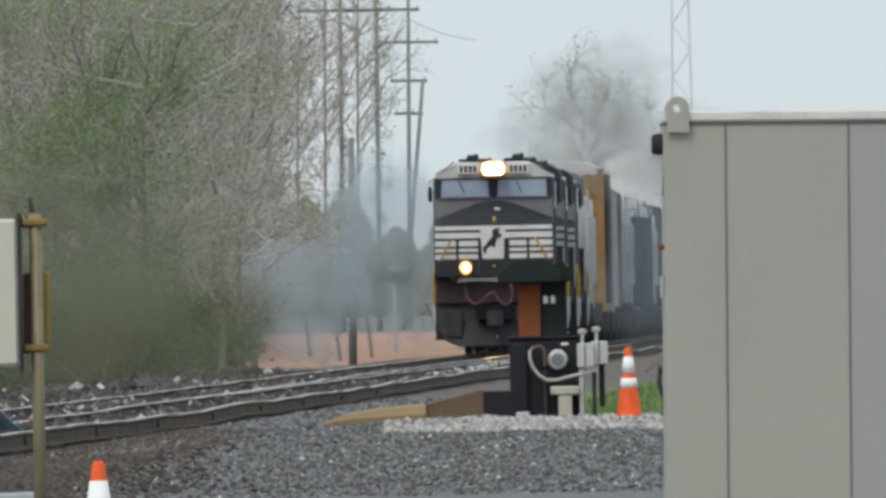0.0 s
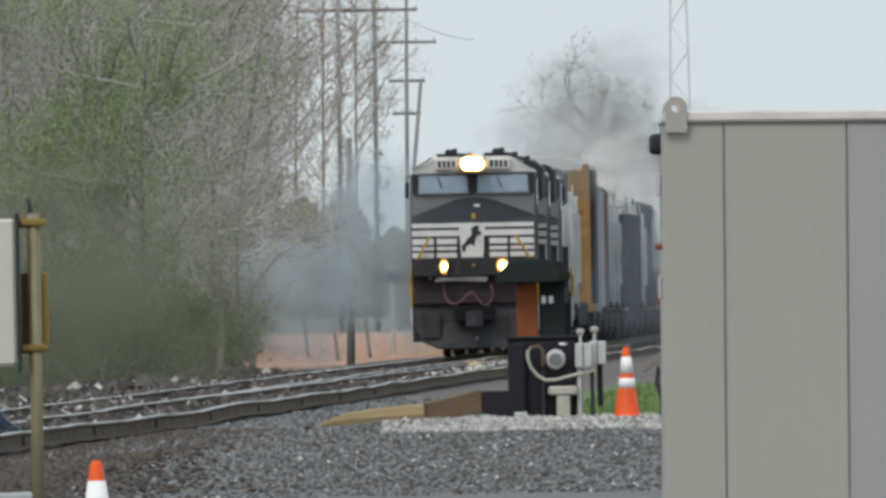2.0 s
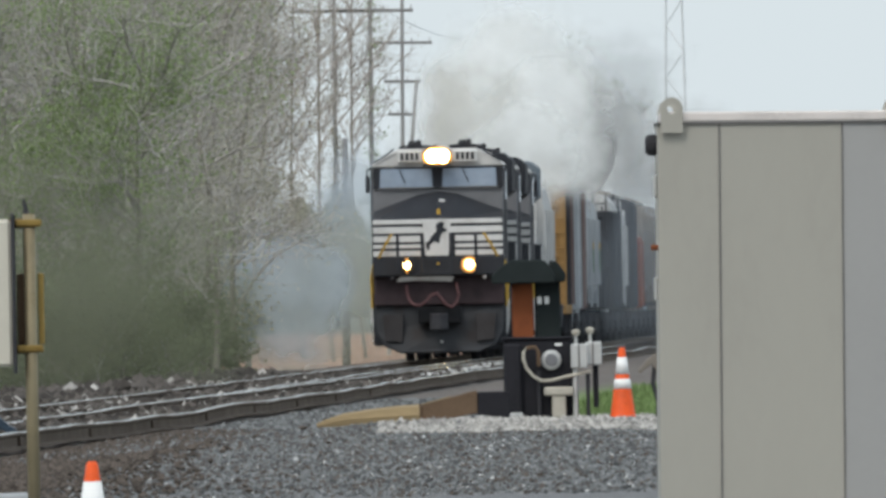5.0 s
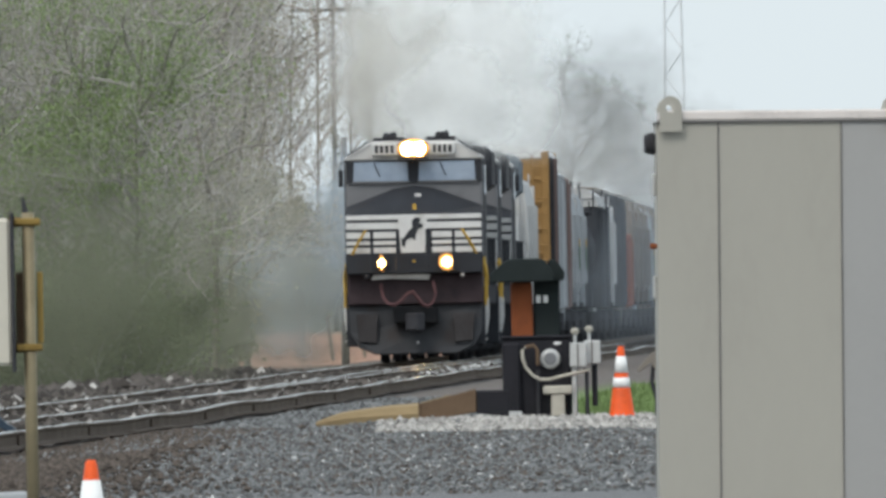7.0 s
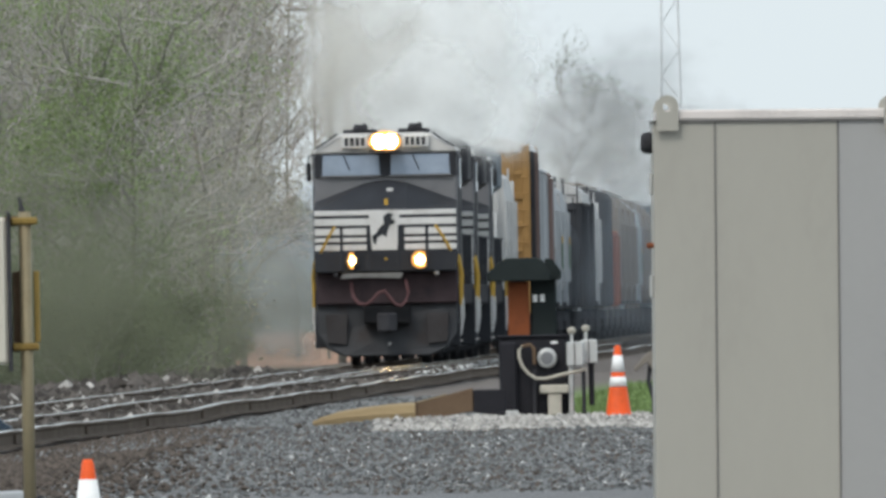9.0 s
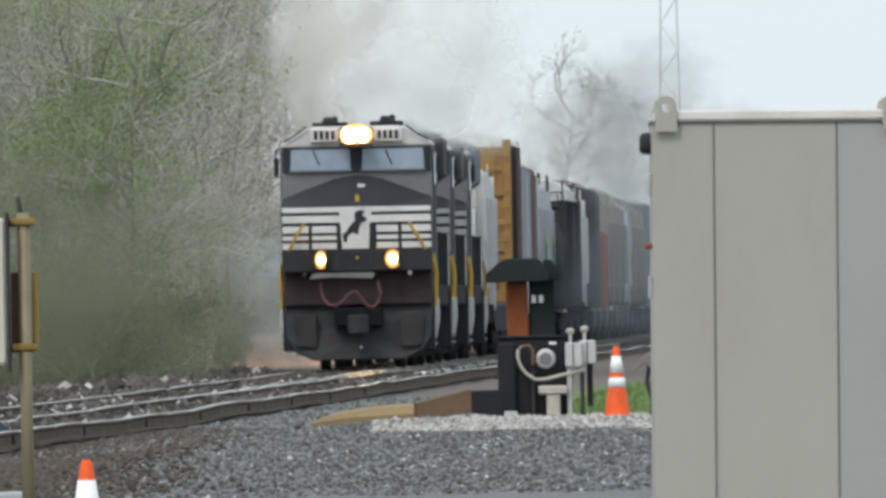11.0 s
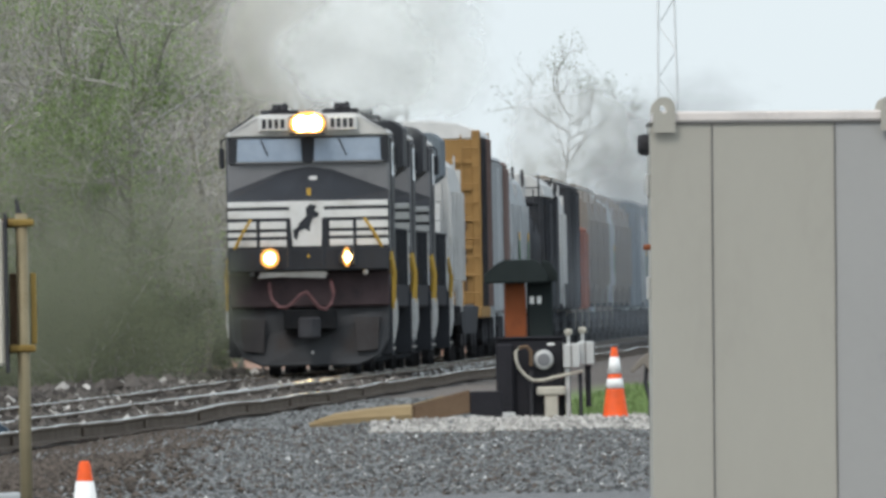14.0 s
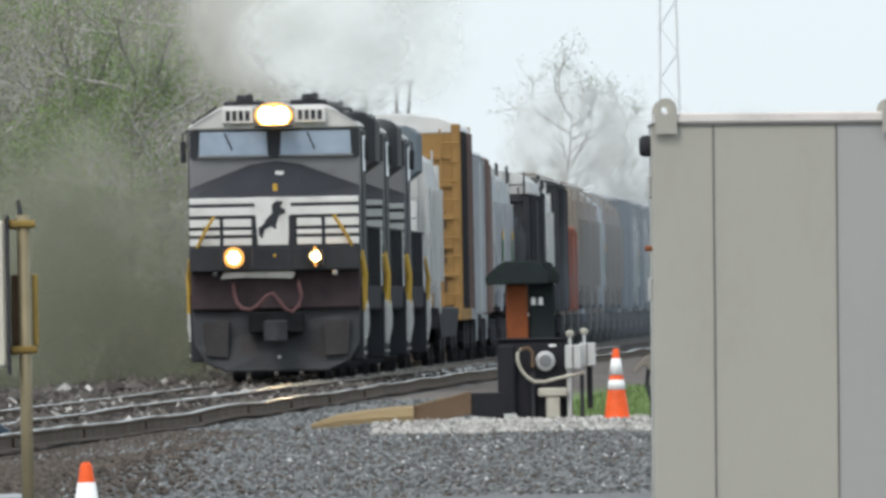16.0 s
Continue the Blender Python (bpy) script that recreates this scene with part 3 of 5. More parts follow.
def locomotive(label, lit, doors=BLACK):
    """Six-axle wide-cab road diesel, its coupler face at y = 0 and its length along +y."""
    L = 22.3
    t = thing("locomotive", label, "locomotive", "units at the head of the train")
    # frame, walkway and underframe
    part("underframe", box(-1.48, 1.48, 0.9, L - 0.5, 1.2, 1.62, 0.04), GRIME, t)
    part("fuel_tank", prism([(-1.2, 0.5), (1.2, 0.5), (1.42, 0.8), (1.42, 1.2), (-1.42, 1.2), (-1.42, 0.8)], 8.5, 13.5, "y", 0.05), GRIME, t)
    truck(t, 4.3, 3, 1.15)
    truck(t, L - 4.3, 3, 1.15)
    # pilot: plow, pilot plate, anticlimber, coupler
    bm = bmesh.new()
    left = [(-1.5, 1.26), (-1.46, 0.62), (-1.28, 0.33), (-0.9, 0.17), (0.9, 0.17), (1.28, 0.33), (1.46, 0.62), (1.5, 1.26)]
    prism(left, 0.55, 0.85, "y", 0.03, bm)
    for v in bm.verts:
        if v.co.y < 0.7:
            v.co.y -= 0.45 * (1 - abs(v.co.x) / 1.6) + 0.12 * (1.26 - v.co.z)
    plow = part("snow_plow", bm, PLOW, t, "scuffed dark grey plow blade")
    for sx in (-1, 1):
        part("plow_plate", prism([(sx * 0.86, 0.42), (sx * 1.26, 0.46), (sx * 1.30, 1.05), (sx * 0.84, 1.05)], 0.24, 0.5, "y", 0.004), SCUFFED, plow, "scuffed brownish plate on the plow")
    part("coupler_pocket", box(-0.48, 0.5, 0.0, 0.4, 0.84, 1.2, 0.02), POCKET, plow)
    for x, z in ((0.13, 0.95), (0.05, 0.42)):
        part("bolt_head", lathe([(0.03, 0), (0.03, 0.02), (0.015, 0.035)], 8, Matrix.Translation((x, -0.16, z)) @ FACE_CAMERA), WHITE, plow, "bright worn bolt head")
    part("pilot_plate", box(-1.5, 1.5, 0.35, 0.75, 1.24, 1.86, 0.03), MAROON, t, "grimy dark red pilot plate")
    part("anticlimber", prism([(-1.5, 1.86), (1.5, 1.86), (1.52, 2.3), (-1.52, 2.3)], -0.02, 0.6, "y", 0.03), BLACK, t)
    part("small_marker", lathe([(0.03, 0), (0.03, 0.03), (0.015, 0.04)], 10, Matrix.Translation((0.0, -0.02, 2.14)) @ FACE_CAMERA), YELLOW, t, "small amber marker")
    part("worn_step", prism([(-0.98, 1.74), (-0.55, 1.76), (0.30, 1.73), (0.36, 1.84), (0.05, 1.90), (-0.45, 1.86), (-0.9, 1.88)], 0.2, 0.36, "y", 0.01), STEEL, t, "worn pale edge of the coupler step")
    cp = part("coupler", box(-0.17, 0.17, -0.62, 0.4, 0.72, 1.02, 0.05), GRIME, t)
    part("knuckle", prism([(-0.2, -0.95), (0.05, -1.0), (0.22, -0.8), (0.2, -0.55), (-0.22, -0.55), (-0.08, -0.75)], 0.68, 1.06, "z", 0.03), GRIME, cp)
    for pts in ([(-0.75, 0.3, 1.66), (-0.73, 0.1, 1.5), (-0.68, -0.1, 1.36), (-0.58, -0.16, 1.26), (-0.44, -0.18, 1.24), (-0.3, -0.18, 1.32), (-0.16, -0.18, 1.46), (-0.04, -0.18, 1.5), (0.06, -0.18, 1.38), (0.18, -0.18, 1.24), (0.3, -0.18, 1.2), (0.4, -0.16, 1.28), (0.46, -0.1, 1.46), (0.42, 0.1, 1.62), (0.4, 0.3, 1.7)],):
        part("air_hose", tube(pts, 0.034, 7), RUBBER, t, "dull red brake hose")
    for sx in (-1, 1):
        d = part("ditch_light", lathe([(0.15, 0), (0.16, 0.12), (0.14, 0.2)], 16, Matrix.Translation((sx * 0.72, 0.06, 2.11)) @ FACE_CAMERA), BLACK, t)
        part("lens", lathe([(0.085, 0), (0.085, 0.03), (0.05, 0.05)], 16, Matrix.Translation((sx * 0.72, -0.175, 2.11)) @ FACE_CAMERA), DITCH if lit else GLASS, d, "bright amber-white lamp" if lit else "unlit lamp")
        if lit:
            FLASHERS.append((flasher(d), sx))
        # jumper sockets and a small marker on the pilot
        part("socket", lathe([(0.05, 0), (0.05, 0.06), (0.03, 0.08)], 10, Matrix.Translation((sx * 1.06, -0.02, 1.82)) @ FACE_CAMERA), STEEL if sx > 0 else GRIME, t)
        # steps with white guards, both ends
        for ya in (1.0, L - 1.0):
            st = part("step_well", box(sx * 1.2, sx * 1.53, ya - 0.35, ya + 0.35, 0.35, 1.5, 0.02), BLACK, t)
            yy = ya + 0.9 if ya < 5 else ya + 0.3
            part("step_guard", prism([(sx * a, b) for a, b in ((1.38, 0.42), (1.45, 0.40), (1.55, 0.62), (1.61, 0.95), (1.60, 1.36), (1.49, 1.36), (1.51, 0.98), (1.46, 0.66))], yy, yy + 0.06, "y", 0.008), WHITE, st, "white-painted step guard")
            for k in range(4):
                part("tread", box(min(sx * 1.2, sx * 1.57), max(sx * 1.2, sx * 1.57), ya - 0.3, ya + 0.3, 0.45 + 0.27 * k, 0.48 + 0.27 * k), STEEL, st)
        # front handrail: level over the nose, raking down to the corner and to the steps
        pts = [(sx * 1.06, -0.28, 2.84), (sx * 1.2, -0.2, 2.62), (sx * 1.36, 0.0, 2.32), (sx * 1.52, 0.25, 2.05), (sx * 1.545, 0.55, 1.75), (sx * 1.55, 0.62, 1.2)]
        part("handrail", tube(pts, 0.03, 6), YELLOW, t, "yellow corner handrail")
        part("handrail", tube([(sx * 1.55, 1.4, 1.3), (sx * 1.57, 1.4, 1.8), (sx * 1.5, 1.5, 2.2)], 0.042, 6), YELLOW, t, "yellow corner handrail")
        part("handrail", tube([(sx * 1.53, L - 0.5, 1.3), (sx * 1.57, L - 0.6, 1.75), (sx * 1.5, L - 0.9, 2.15)], 0.046, 6), YELLOW, t, "yellow corner handrail")
        rail = part("walkway_rail", tube([(sx * 1.5, 5.4, 2.65), (sx * 1.5, L - 1.4, 2.65)], 0.022, 5), BLACK, t)
        for k in range(9):
            part("stanchion", tube([(sx * 1.5, 5.6 + 1.85 * k, 1.6), (sx * 1.5, 5.6 + 1.85 * k, 2.66)], 0.02, 5), WHITE if k % 8 == 0 else BLACK, rail)
        # mirror beside the cab window
        mi = part("mirror", box(min(sx * 1.58, sx * 1.68), max(sx * 1.58, sx * 1.68), 1.9, 1.98, 3.7, 4.15, 0.02), BLACK, t)
        part("bracket", tube([(sx * 1.5, 1.95, 4.35), (sx * 1.64, 1.95, 4.28), (sx * 1.64, 1.95, 4.1)], 0.018, 5), BLACK, mi)
    # nose: upright front, gabled top falling forward
    nose = bmesh.new()
    front = [(-1.5, 2.28), (1.5, 2.28), (1.5, 3.16), (-1.5, 3.16)]
    back = [(-1.5, 2.28), (1.5, 2.28), (1.5, 3.36), (0.45, 3.66), (0.0, 3.71), (-0.45, 3.66), (-1.5, 3.36)]
    fv = [nose.verts.new((x, 0.0, z)) for x, z in [(-1.5, 2.28), (1.5, 2.28), (1.5, 3.16), (0.45, 3.17), (0, 3.17), (-0.45, 3.17), (-1.5, 3.16)]]
    bv = [nose.verts.new((x, 1.5, z)) for x, z in back]
    nose.faces.new(fv)
    nose.faces.new(bv[::-1])
    for i in range(7):
        j = (i + 1) % 7
        nose.faces.new((fv[j], fv[i], bv[i], bv[j]))
    bmesh.ops.recalc_face_normals(nose, faces=nose.faces)
    nose_ob = part("nose", nose, BLACK, t)
    nose_stripes(nose_ob)
    part("nose_badge", box(0.02, 0.16, 0.92, 1.0, 3.52, 3.57), WHITE, nose_ob)
    part("nose_marker", box(-0.02, 0.06, 0.28, 0.34, 3.24, 3.40), YELLOW, nose_ob)
    # cab
    # the grey below the windows is reflected sky put into the colour
    cab = part("cab", box(-1.52, 1.52, 1.5, 4.6, 1.6, 4.36, 0.05), NOSEGREY, t, "cab front above the nose, its grey a painted sky sheen")
    part("cab_side", box(1.50, 1.545, 1.56, 4.62, 1.6, 4.3, 0.02), BLACK, cab)
    part("cab_side", box(-1.545, -1.50, 1.56, 4.62, 1.6, 4.3, 0.02), BLACK, cab)
    roof = part("cab_roof", prism([(-1.54, 4.34), (1.54, 4.34), (1.5, 4.42), (0.98, 4.74), (0.88, 4.78), (-0.88, 4.78), (-0.98, 4.74), (-1.5, 4.42)], 1.42, 4.7, "y", 0.03), ROOFWHITE, cab, "pale weathered cab roof")
    part("window_band", box(-1.5, 1.5, 1.455, 1.52, 3.82, 4.34, 0.02), BLACK, cab)
    for x0, x1 in ((-1.34, -0.12), (0.1, 1.36)):
        w = part("windshield", prism([(x0, 3.88), (x1, 3.88), (x1 - 0.02, 4.3), (x0 + 0.02, 4.3)], 1.43, 1.46, "y", 0.01), GLASS, cab, "windshield pane with a bluish sky reflection in its colour")
        part("wiper", tube([((x0 + x1) / 2 - 0.15, 1.415, 4.28), ((x0 + x1) / 2 - 0.02, 1.415, 3.98)], 0.014, 4), BLACK, w)
        part("sill", box(x0 - 0.03, x1 + 0.03, 1.41, 1.46, 3.83, 3.88, 0.01), NOSEGREY, w)
    for sx in (-1, 1):
        for ya in (1.95, 3.1):
            part("side_window", box(min(sx * 1.54, sx * 1.555), max(sx * 1.54, sx * 1.555), ya, ya + 0.9, 3.55, 4.2, 0.005), GLASS, cab)
        n0 = part("number_board", box(min(sx * 0.36, sx * 0.92), max(sx * 0.36, sx * 0.92), 1.28, 1.5, 4.45, 4.73, 0.015), WHITE, roof, "white number board")
        for k in range(4):
            xa = sx * 0.64 - 0.21 + 0.115 * k
            part("mark", box(xa, xa + 0.075, 1.268, 1.282, 4.5, 4.68), BLACK, n0)
        part("grab_iron", tube([(sx * 1.46, 1.38, 4.46), (sx * 1.2, 1.36, 4.62), (sx * 1.0, 1.36, 4.78)], 0.02, 5), BLACK, roof)
    hl = part("headlight", box(-0.32, 0.32, 1.26, 1.5, 4.42, 4.76, 0.04), BLACK, roof)
    # added lip under the lenses that keeps their light off the nose top
    part("visor", box(-0.34, 0.34, 0.98, 1.28, 4.36, 4.4, 0.01), BLACK, hl)
    if lit:
        # the glare fringe round the headlight, built as a glowing disc
        part("reflector", prism([(0.345 * math.cos(a), 4.59 + 0.235 * math.sin(a)) for a in np.linspace(0, 2 * math.pi, 20, endpoint=False)], 1.235, 1.26, "y"), WARM, hl, "glowing orange disc drawn as the halo of the headlight")
    for x in (-0.115, 0.115):
        part("lens", lathe([(0.142, 0), (0.142, 0.03), (0.09, 0.05)], 18, Matrix.Translation((x, 1.235, 4.59)) @ FACE_CAMERA), LAMP if lit else GLASS, hl, "bright warm-white lamp" if lit else "unlit lamp")
    for x0, x1, z1 in ((-0.9, -0.2, 4.87), (0.26, 0.92, 4.88)):
        top = part("roof_equipment", box(x0, x1, 2.2, 3.6, 4.78, z1, 0.03), GRIME, roof, "dark roof-mounted equipment")
        part("antenna_dome", lathe([(0.16, 0), (0.15, 0.06), (0.09, 0.1), (0.02, 0.11)], 12, Matrix.Translation((x0 + 0.36, 2.5, z1))), GRIME, top)
        part("horn", tube([(x0 + 0.28, 2.1, z1 + 0.05), (x0 + 0.28, 2.5, z1 + 0.09)], 0.06, 8, r1=0.03), GRIME, top)
        part("horn", tube([(x0 + 0.46, 2.1, z1 + 0.06), (x0 + 0.46, 2.5, z1 + 0.11)], 0.07, 8, r1=0.03), GRIME, top)
    # long hood, radiator wings, stack
    part("hood", prism([(-1.05, 1.6), (1.05, 1.6), (1.05, 4.3), (0.8, 4.62), (-0.8, 4.62), (-1.05, 4.3)], 4.6, 16.6, "y", 0.03), BLACK, t)
    part("radiator", prism([(-1.05, 1.6), (1.05, 1.6), (1.1, 3.5), (1.5, 3.75), (1.5, 4.55), (1.3, 4.72), (-1.3, 4.72), (-1.5, 4.55), (-1.5, 3.75), (-1.1, 3.5)], 16.6, 21.4, "y", 0.03), doors, t)
    part("exhaust_stack", box(-0.5, 0.5, 8.6, 9.3, 4.6, 4.82, 0.03), GRIME, t)
    for sx in (-1, 1):
        for k in range(6):
            part("hood_door", box(min(sx * 1.05, sx * 1.075), max(sx * 1.05, sx * 1.075), 5.2 + 1.8 * k, 6.7 + 1.8 * k, 1.9, 3.9, 0.01), doors, t)
        part("side_stripe", box(min(sx * 1.076, sx * 1.09), max(sx * 1.076, sx * 1.09), 15.2, 16.2, 2.3, 3.4, 0.003), WHITE, t, "white panel on the hood side")
    part("rear_coupler", box(-0.15, 0.15, L - 0.6, L + 0.25, 0.72, 1.02, 0.04), GRIME, t)
    settle_body(t)
    return t


def raise_car(t):
    """Freight cars stand a little taller on their trucks."""
    done = set()
    for ob in t.children_recursive:
        if ob.data not in done:
            done.add(ob.data)
            for v in ob.data.vertices:
                v.co.z *= 1.022


def car_base(t, L):
    part("sill", box(-0.35, 0.35, 0.1, L - 0.1, 0.85, 1.15, 0.03), GRIME, t)
    for y in (2.0, L - 2.0):
        truck(t, y, 2, 1.02)
    for y0, y1 in ((-0.35, 0.3), (L - 0.3, L + 0.35)):
        part("coupler", box(-0.14, 0.14, y0, y1, 0.74, 1.0, 0.04), GRIME, t)


def ladder(t, x, y, z0, z1, material):
    l = part("ladder", tube([(x - 0.2, y, z0), (x - 0.2, y, z1)], 0.022, 4), material, t)
    part("stile", tube([(x + 0.2, y, z0), (x + 0.2, y, z1)], 0.022, 4), material, l)
    for k in range(int((z1 - z0) / 0.4)):
        part("rung", tube([(x - 0.2, y, z0 + 0.3 + 0.4 * k), (x + 0.2, y, z0 + 0.3 + 0.4 * k)], 0.018, 4), material, l)


def hopper_car(label, tone, L=16.6, H=4.65):
    """Covered hopper with bowed sides, slope sheets at the ends, outlet bays and a roof walk."""
    t = thing("hopper_car", label, "freight car", "cars of the train")
    car_base(t, L)
    c = CARTONES[tone]
    sec = [(-1.2, 1.25), (1.2, 1.25), (1.5, 1.7), (1.6, 2.6), (1.58, 3.6), (1.42, 4.15), (0.95, H - 0.12), (0.3, H), (-0.3, H), (-0.95, H - 0.12), (-1.42, 4.15), (-1.58, 3.6), (-1.6, 2.6), (-1.5, 1.7)]
    body = part("body", prism(sec, 1.3, L - 1.3, "y", 0.04), c, t)
    for k in range(3):
        y = 4.2 + k * (L - 8.4) / 2
        part("outlet_bay", prism([(y - 1.6, 1.3), (y + 1.6, 1.3), (y + 0.4, 0.45), (y - 0.4, 0.45)], -1.0, 1.0, "x", 0.02), c, t)
    for sy, y in ((1, 0.25), (-1, L - 0.25)):
        part("slope_sheet", prism([(y, 1.9), (y + sy * 1.1, 3.4), (y + sy * 1.15, 1.3), (y + sy * 0.2, 1.15)], -1.35, 1.35, "x", 0.03), c, t)
        part("end_platform", box(-1.5, 1.5, min(y, y + sy * 1.2), max(y, y + sy * 1.2), 1.1, 1.22, 0.02), GRIME, t)
        for sx in (-1, 1):
            part("corner_post", box(sx * 1.48 - 0.06, sx * 1.48 + 0.06, y - 0.05, y + 0.05, 1.1, 4.1, 0.01), c, t)
        ladder(t, 1.2, y - sy * 0.08, 1.1, 4.4, c)
    walkb = bmesh.new()
    box(-0.45, 0.45, 0.8, L - 0.8, H + 0.06, H + 0.1, 0, walkb)
    part("roof_walk", walkb, GALV, t)
    for k in range(5):
        part("hatch", box(-0.3, 0.3, 2.0 + k * (L - 5) / 4, 3.0 + k * (L - 5) / 4, H + 0.1, H + 0.2, 0.03), c, t)
    for k in range(8):
        y = 2 + k * (L - 4) / 7
        for sx in (-1, 1):
            part("rib", box(min(sx * 1.58, sx * 1.64), max(sx * 1.58, sx * 1.64), y - 0.05, y + 0.05, 1.75, 3.6, 0.01), c, body)
    return t


def box_car(label, tone, L=16.8, H=4.6, roof="pale_grey", crown=0.25):
    t = thing("box_car", label, "freight car", "cars of the train")
    car_base(t, L)
    c = CARTONES[tone]
    body = part("body", box(-1.52, 1.52, 0.3, L - 0.3, 1.05, H - crown, 0.03), c, t)
    part("roof", prism([(-1.56, H - crown), (1.56, H - crown), (1.48, H - crown * 0.6), (1.2, H - crown * 0.3), (0, H), (-1.2, H - crown * 0.3), (-1.48, H - crown * 0.6)], 0.22, L - 0.22, "y", 0.02), CARTONES[roof], t)
    for k in range(11):
        y = 0.9 + k * (L - 1.8) / 10
        for sx in (-1, 1):
            part("rib", box(min(sx * 1.52, sx * 1.58), max(sx * 1.52, sx * 1.58), y - 0.06, y + 0.06, 1.1, H - crown - 0.05, 0.01), c, body)
    for sx in (-1, 1):
        part("door", box(min(sx * 1.52, sx * 1.6), max(sx * 1.52, sx * 1.6), L / 2 - 1.5, L / 2 + 1.5, 1.15, H - crown - 0.15, 0.02), c, t)
    for k in range(5):
        part("end_rib", box(-1.35, 1.35, 0.22, 0.32, 1.35 + 0.6 * k, 1.55 + 0.6 * k, 0.04), c, body)
    ladder(t, 1.2, 0.15, 1.1, H - 0.2, c)
    return t


def tank_car(label, tone, cap, L=16.4):
    t = thing("tank_car", label, "freight car", "cars of the train")
    car_base(t, L)
    m = Matrix.Translation((0, L / 2, 2.65)) @ FACE_CAMERA
    h = L / 2 - 0.9
    part("tank", lathe([(0.2, -h - 0.35), (0.9, -h - 0.22), (1.4, -h), (1.46, -h + 0.3), (1.46, h - 0.3), (1.4, h), (0.9, h + 0.22), (0.2, h + 0.35)], 28, m), CARTONES[tone], t, smooth=True)
    part("top_band", prism([(1.49 * math.cos(a), 2.65 + 1.49 * math.sin(a)) for a in np.linspace(0.8, math.pi - 0.8, 12)], 0.95, L - 0.95, "y", 0.02), CARTONES[cap], t, "band along the top of the tank")
    part("dome", lathe([(0.5, 0), (0.5, 0.3), (0.42, 0.4)], 18, Matrix.Translation((0, L / 2, 4.05))), CARTONES[cap], t)
    part("platform", box(-1.1, 1.1, L / 2 - 1.1, L / 2 + 1.1, 4.1, 4.15, 0.01), GRIME, t)
    for sx in (-1, 1):
        part("rail", tube([(sx * 1.1, L / 2 - 1.1, 4.12), (sx * 1.1, L / 2 - 1.1, 4.6), (sx * 1.1, L / 2 + 1.1, 4.6), (sx * 1.1, L / 2 + 1.1, 4.12)], 0.025, 5), GRIME, t)
    for y in (1.0, L - 1.0):
        part("saddle", prism([(-1.35, 1.1), (1.35, 1.1), (1.42, 2.0), (0.9, 1.55), (-0.9, 1.55), (-1.42, 2.0)], y - 0.4, y + 0.4, "y", 0.02), CARTONES[tone], t)
    ladder(t, 1.2, L / 2 - 1.3, 1.1, 4.1, CARTONES[tone])
    return t


def flat_car(label, tone, L=27.0):
    t = thing("flat_car", label, "freight car", "cars of the train")
    car_base(t, L)
    part("deck", box(-1.45, 1.45, 0.2, L - 0.2, 1.05, 1.22, 0.02), CARTONES[tone], t)
    for sx in (-1, 1):
        part("side_sill", prism([(0.3, 1.2), (L - 0.3, 1.2), (L - 4, 0.62), (4, 0.62)], sx * 1.4 - 0.06, sx * 1.4 + 0.06, "x", 0.01), CARTONES[tone], t)
    part("end_sill", box(-1.45, 1.45, 0.1, 0.25, 0.8, 1.26, 0.02), CARTONES[tone], t)
    return t


def auto_rack(label):
    """Tall closed car: yellow ends with hinged leaves and cross bars, screened sides, pale arched roof."""
    L = 14.0
    t = thing("auto_rack", label, "freight car", "cars of the train")
    car_base(t, L)
    y = CARTONES["yellow"]
    part("deck", box(-1.5, 1.5, 0.1, L - 0.1, 0.95, 1.2, 0.03), y, t, "yellow flat car deck")
    part("side_screen", box(1.46, 1.52, 0.5, L - 0.5, 1.3, 4.9, 0.01), CARTONES["black"], t)
    part("side_screen", box(-1.52, -1.46, 0.5, L - 0.5, 1.3, 4.9, 0.01), CARTONES["black"], t)
    for k in range(8):
        ya = 0.45 + k * (L - 0.9) / 7
        for sx in (-1, 1):
            part("side_post", box(min(sx * 1.5, sx * 1.58), max(sx * 1.5, sx * 1.58), ya - 0.08, ya + 0.08, 1.2, 4.95, 0.01), GRIME if k < 4 else CARTONES["brown"], t)
    for ya, sy in ((0.35, 1), (L - 0.35, -1)):
        for sx in (-1, 1):
            d = part("end_door", box(min(sx * 0.02, sx * 1.42), max(sx * 0.02, sx * 1.42), ya - 0.05, ya + 0.05, 1.25, 4.92, 0.02), y, t)
            for z in (1.85, 2.45, 3.1, 3.75, 4.35):
                part("cross_bar", box(min(sx * 0.05, sx * 1.38), max(sx * 0.05, sx * 1.38), ya - sy * 0.12, ya - sy * 0.05, z, z + 0.1, 0.015), y, d)
            for z in (1.55, 2.15, 2.9):
                part("vent_panel", box(min(sx * 0.5, sx * 1.2), max(sx * 0.5, sx * 1.2), ya - sy * 0.075, ya - sy * 0.05, z, z + 0.34), RUSTBEAM, d, "dark rusty opening")
            part("end_post", box(sx * 1.44 - 0.1, sx * 1.44 + 0.1, ya - sy * 0.14, ya + 0.05, 1.2, 5.1, 0.02), y, t)
    part("roof", prism([(-1.56, 4.9), (1.56, 4.9), (1.5, 5.08), (1.05, 5.26), (0.4, 5.34), (-0.4, 5.34), (-1.05, 5.26), (-1.5, 5.08)], 0.28, L - 0.28, "y", 0.03), WHITE, t, "pale arched roof")
    ladder(t, 1.3, 0.12, 1.2, 5.0, y)
    return t


LEAD_START, SPEED = 778.7, 14.925       # range of the leading face at 0 s, metres a second


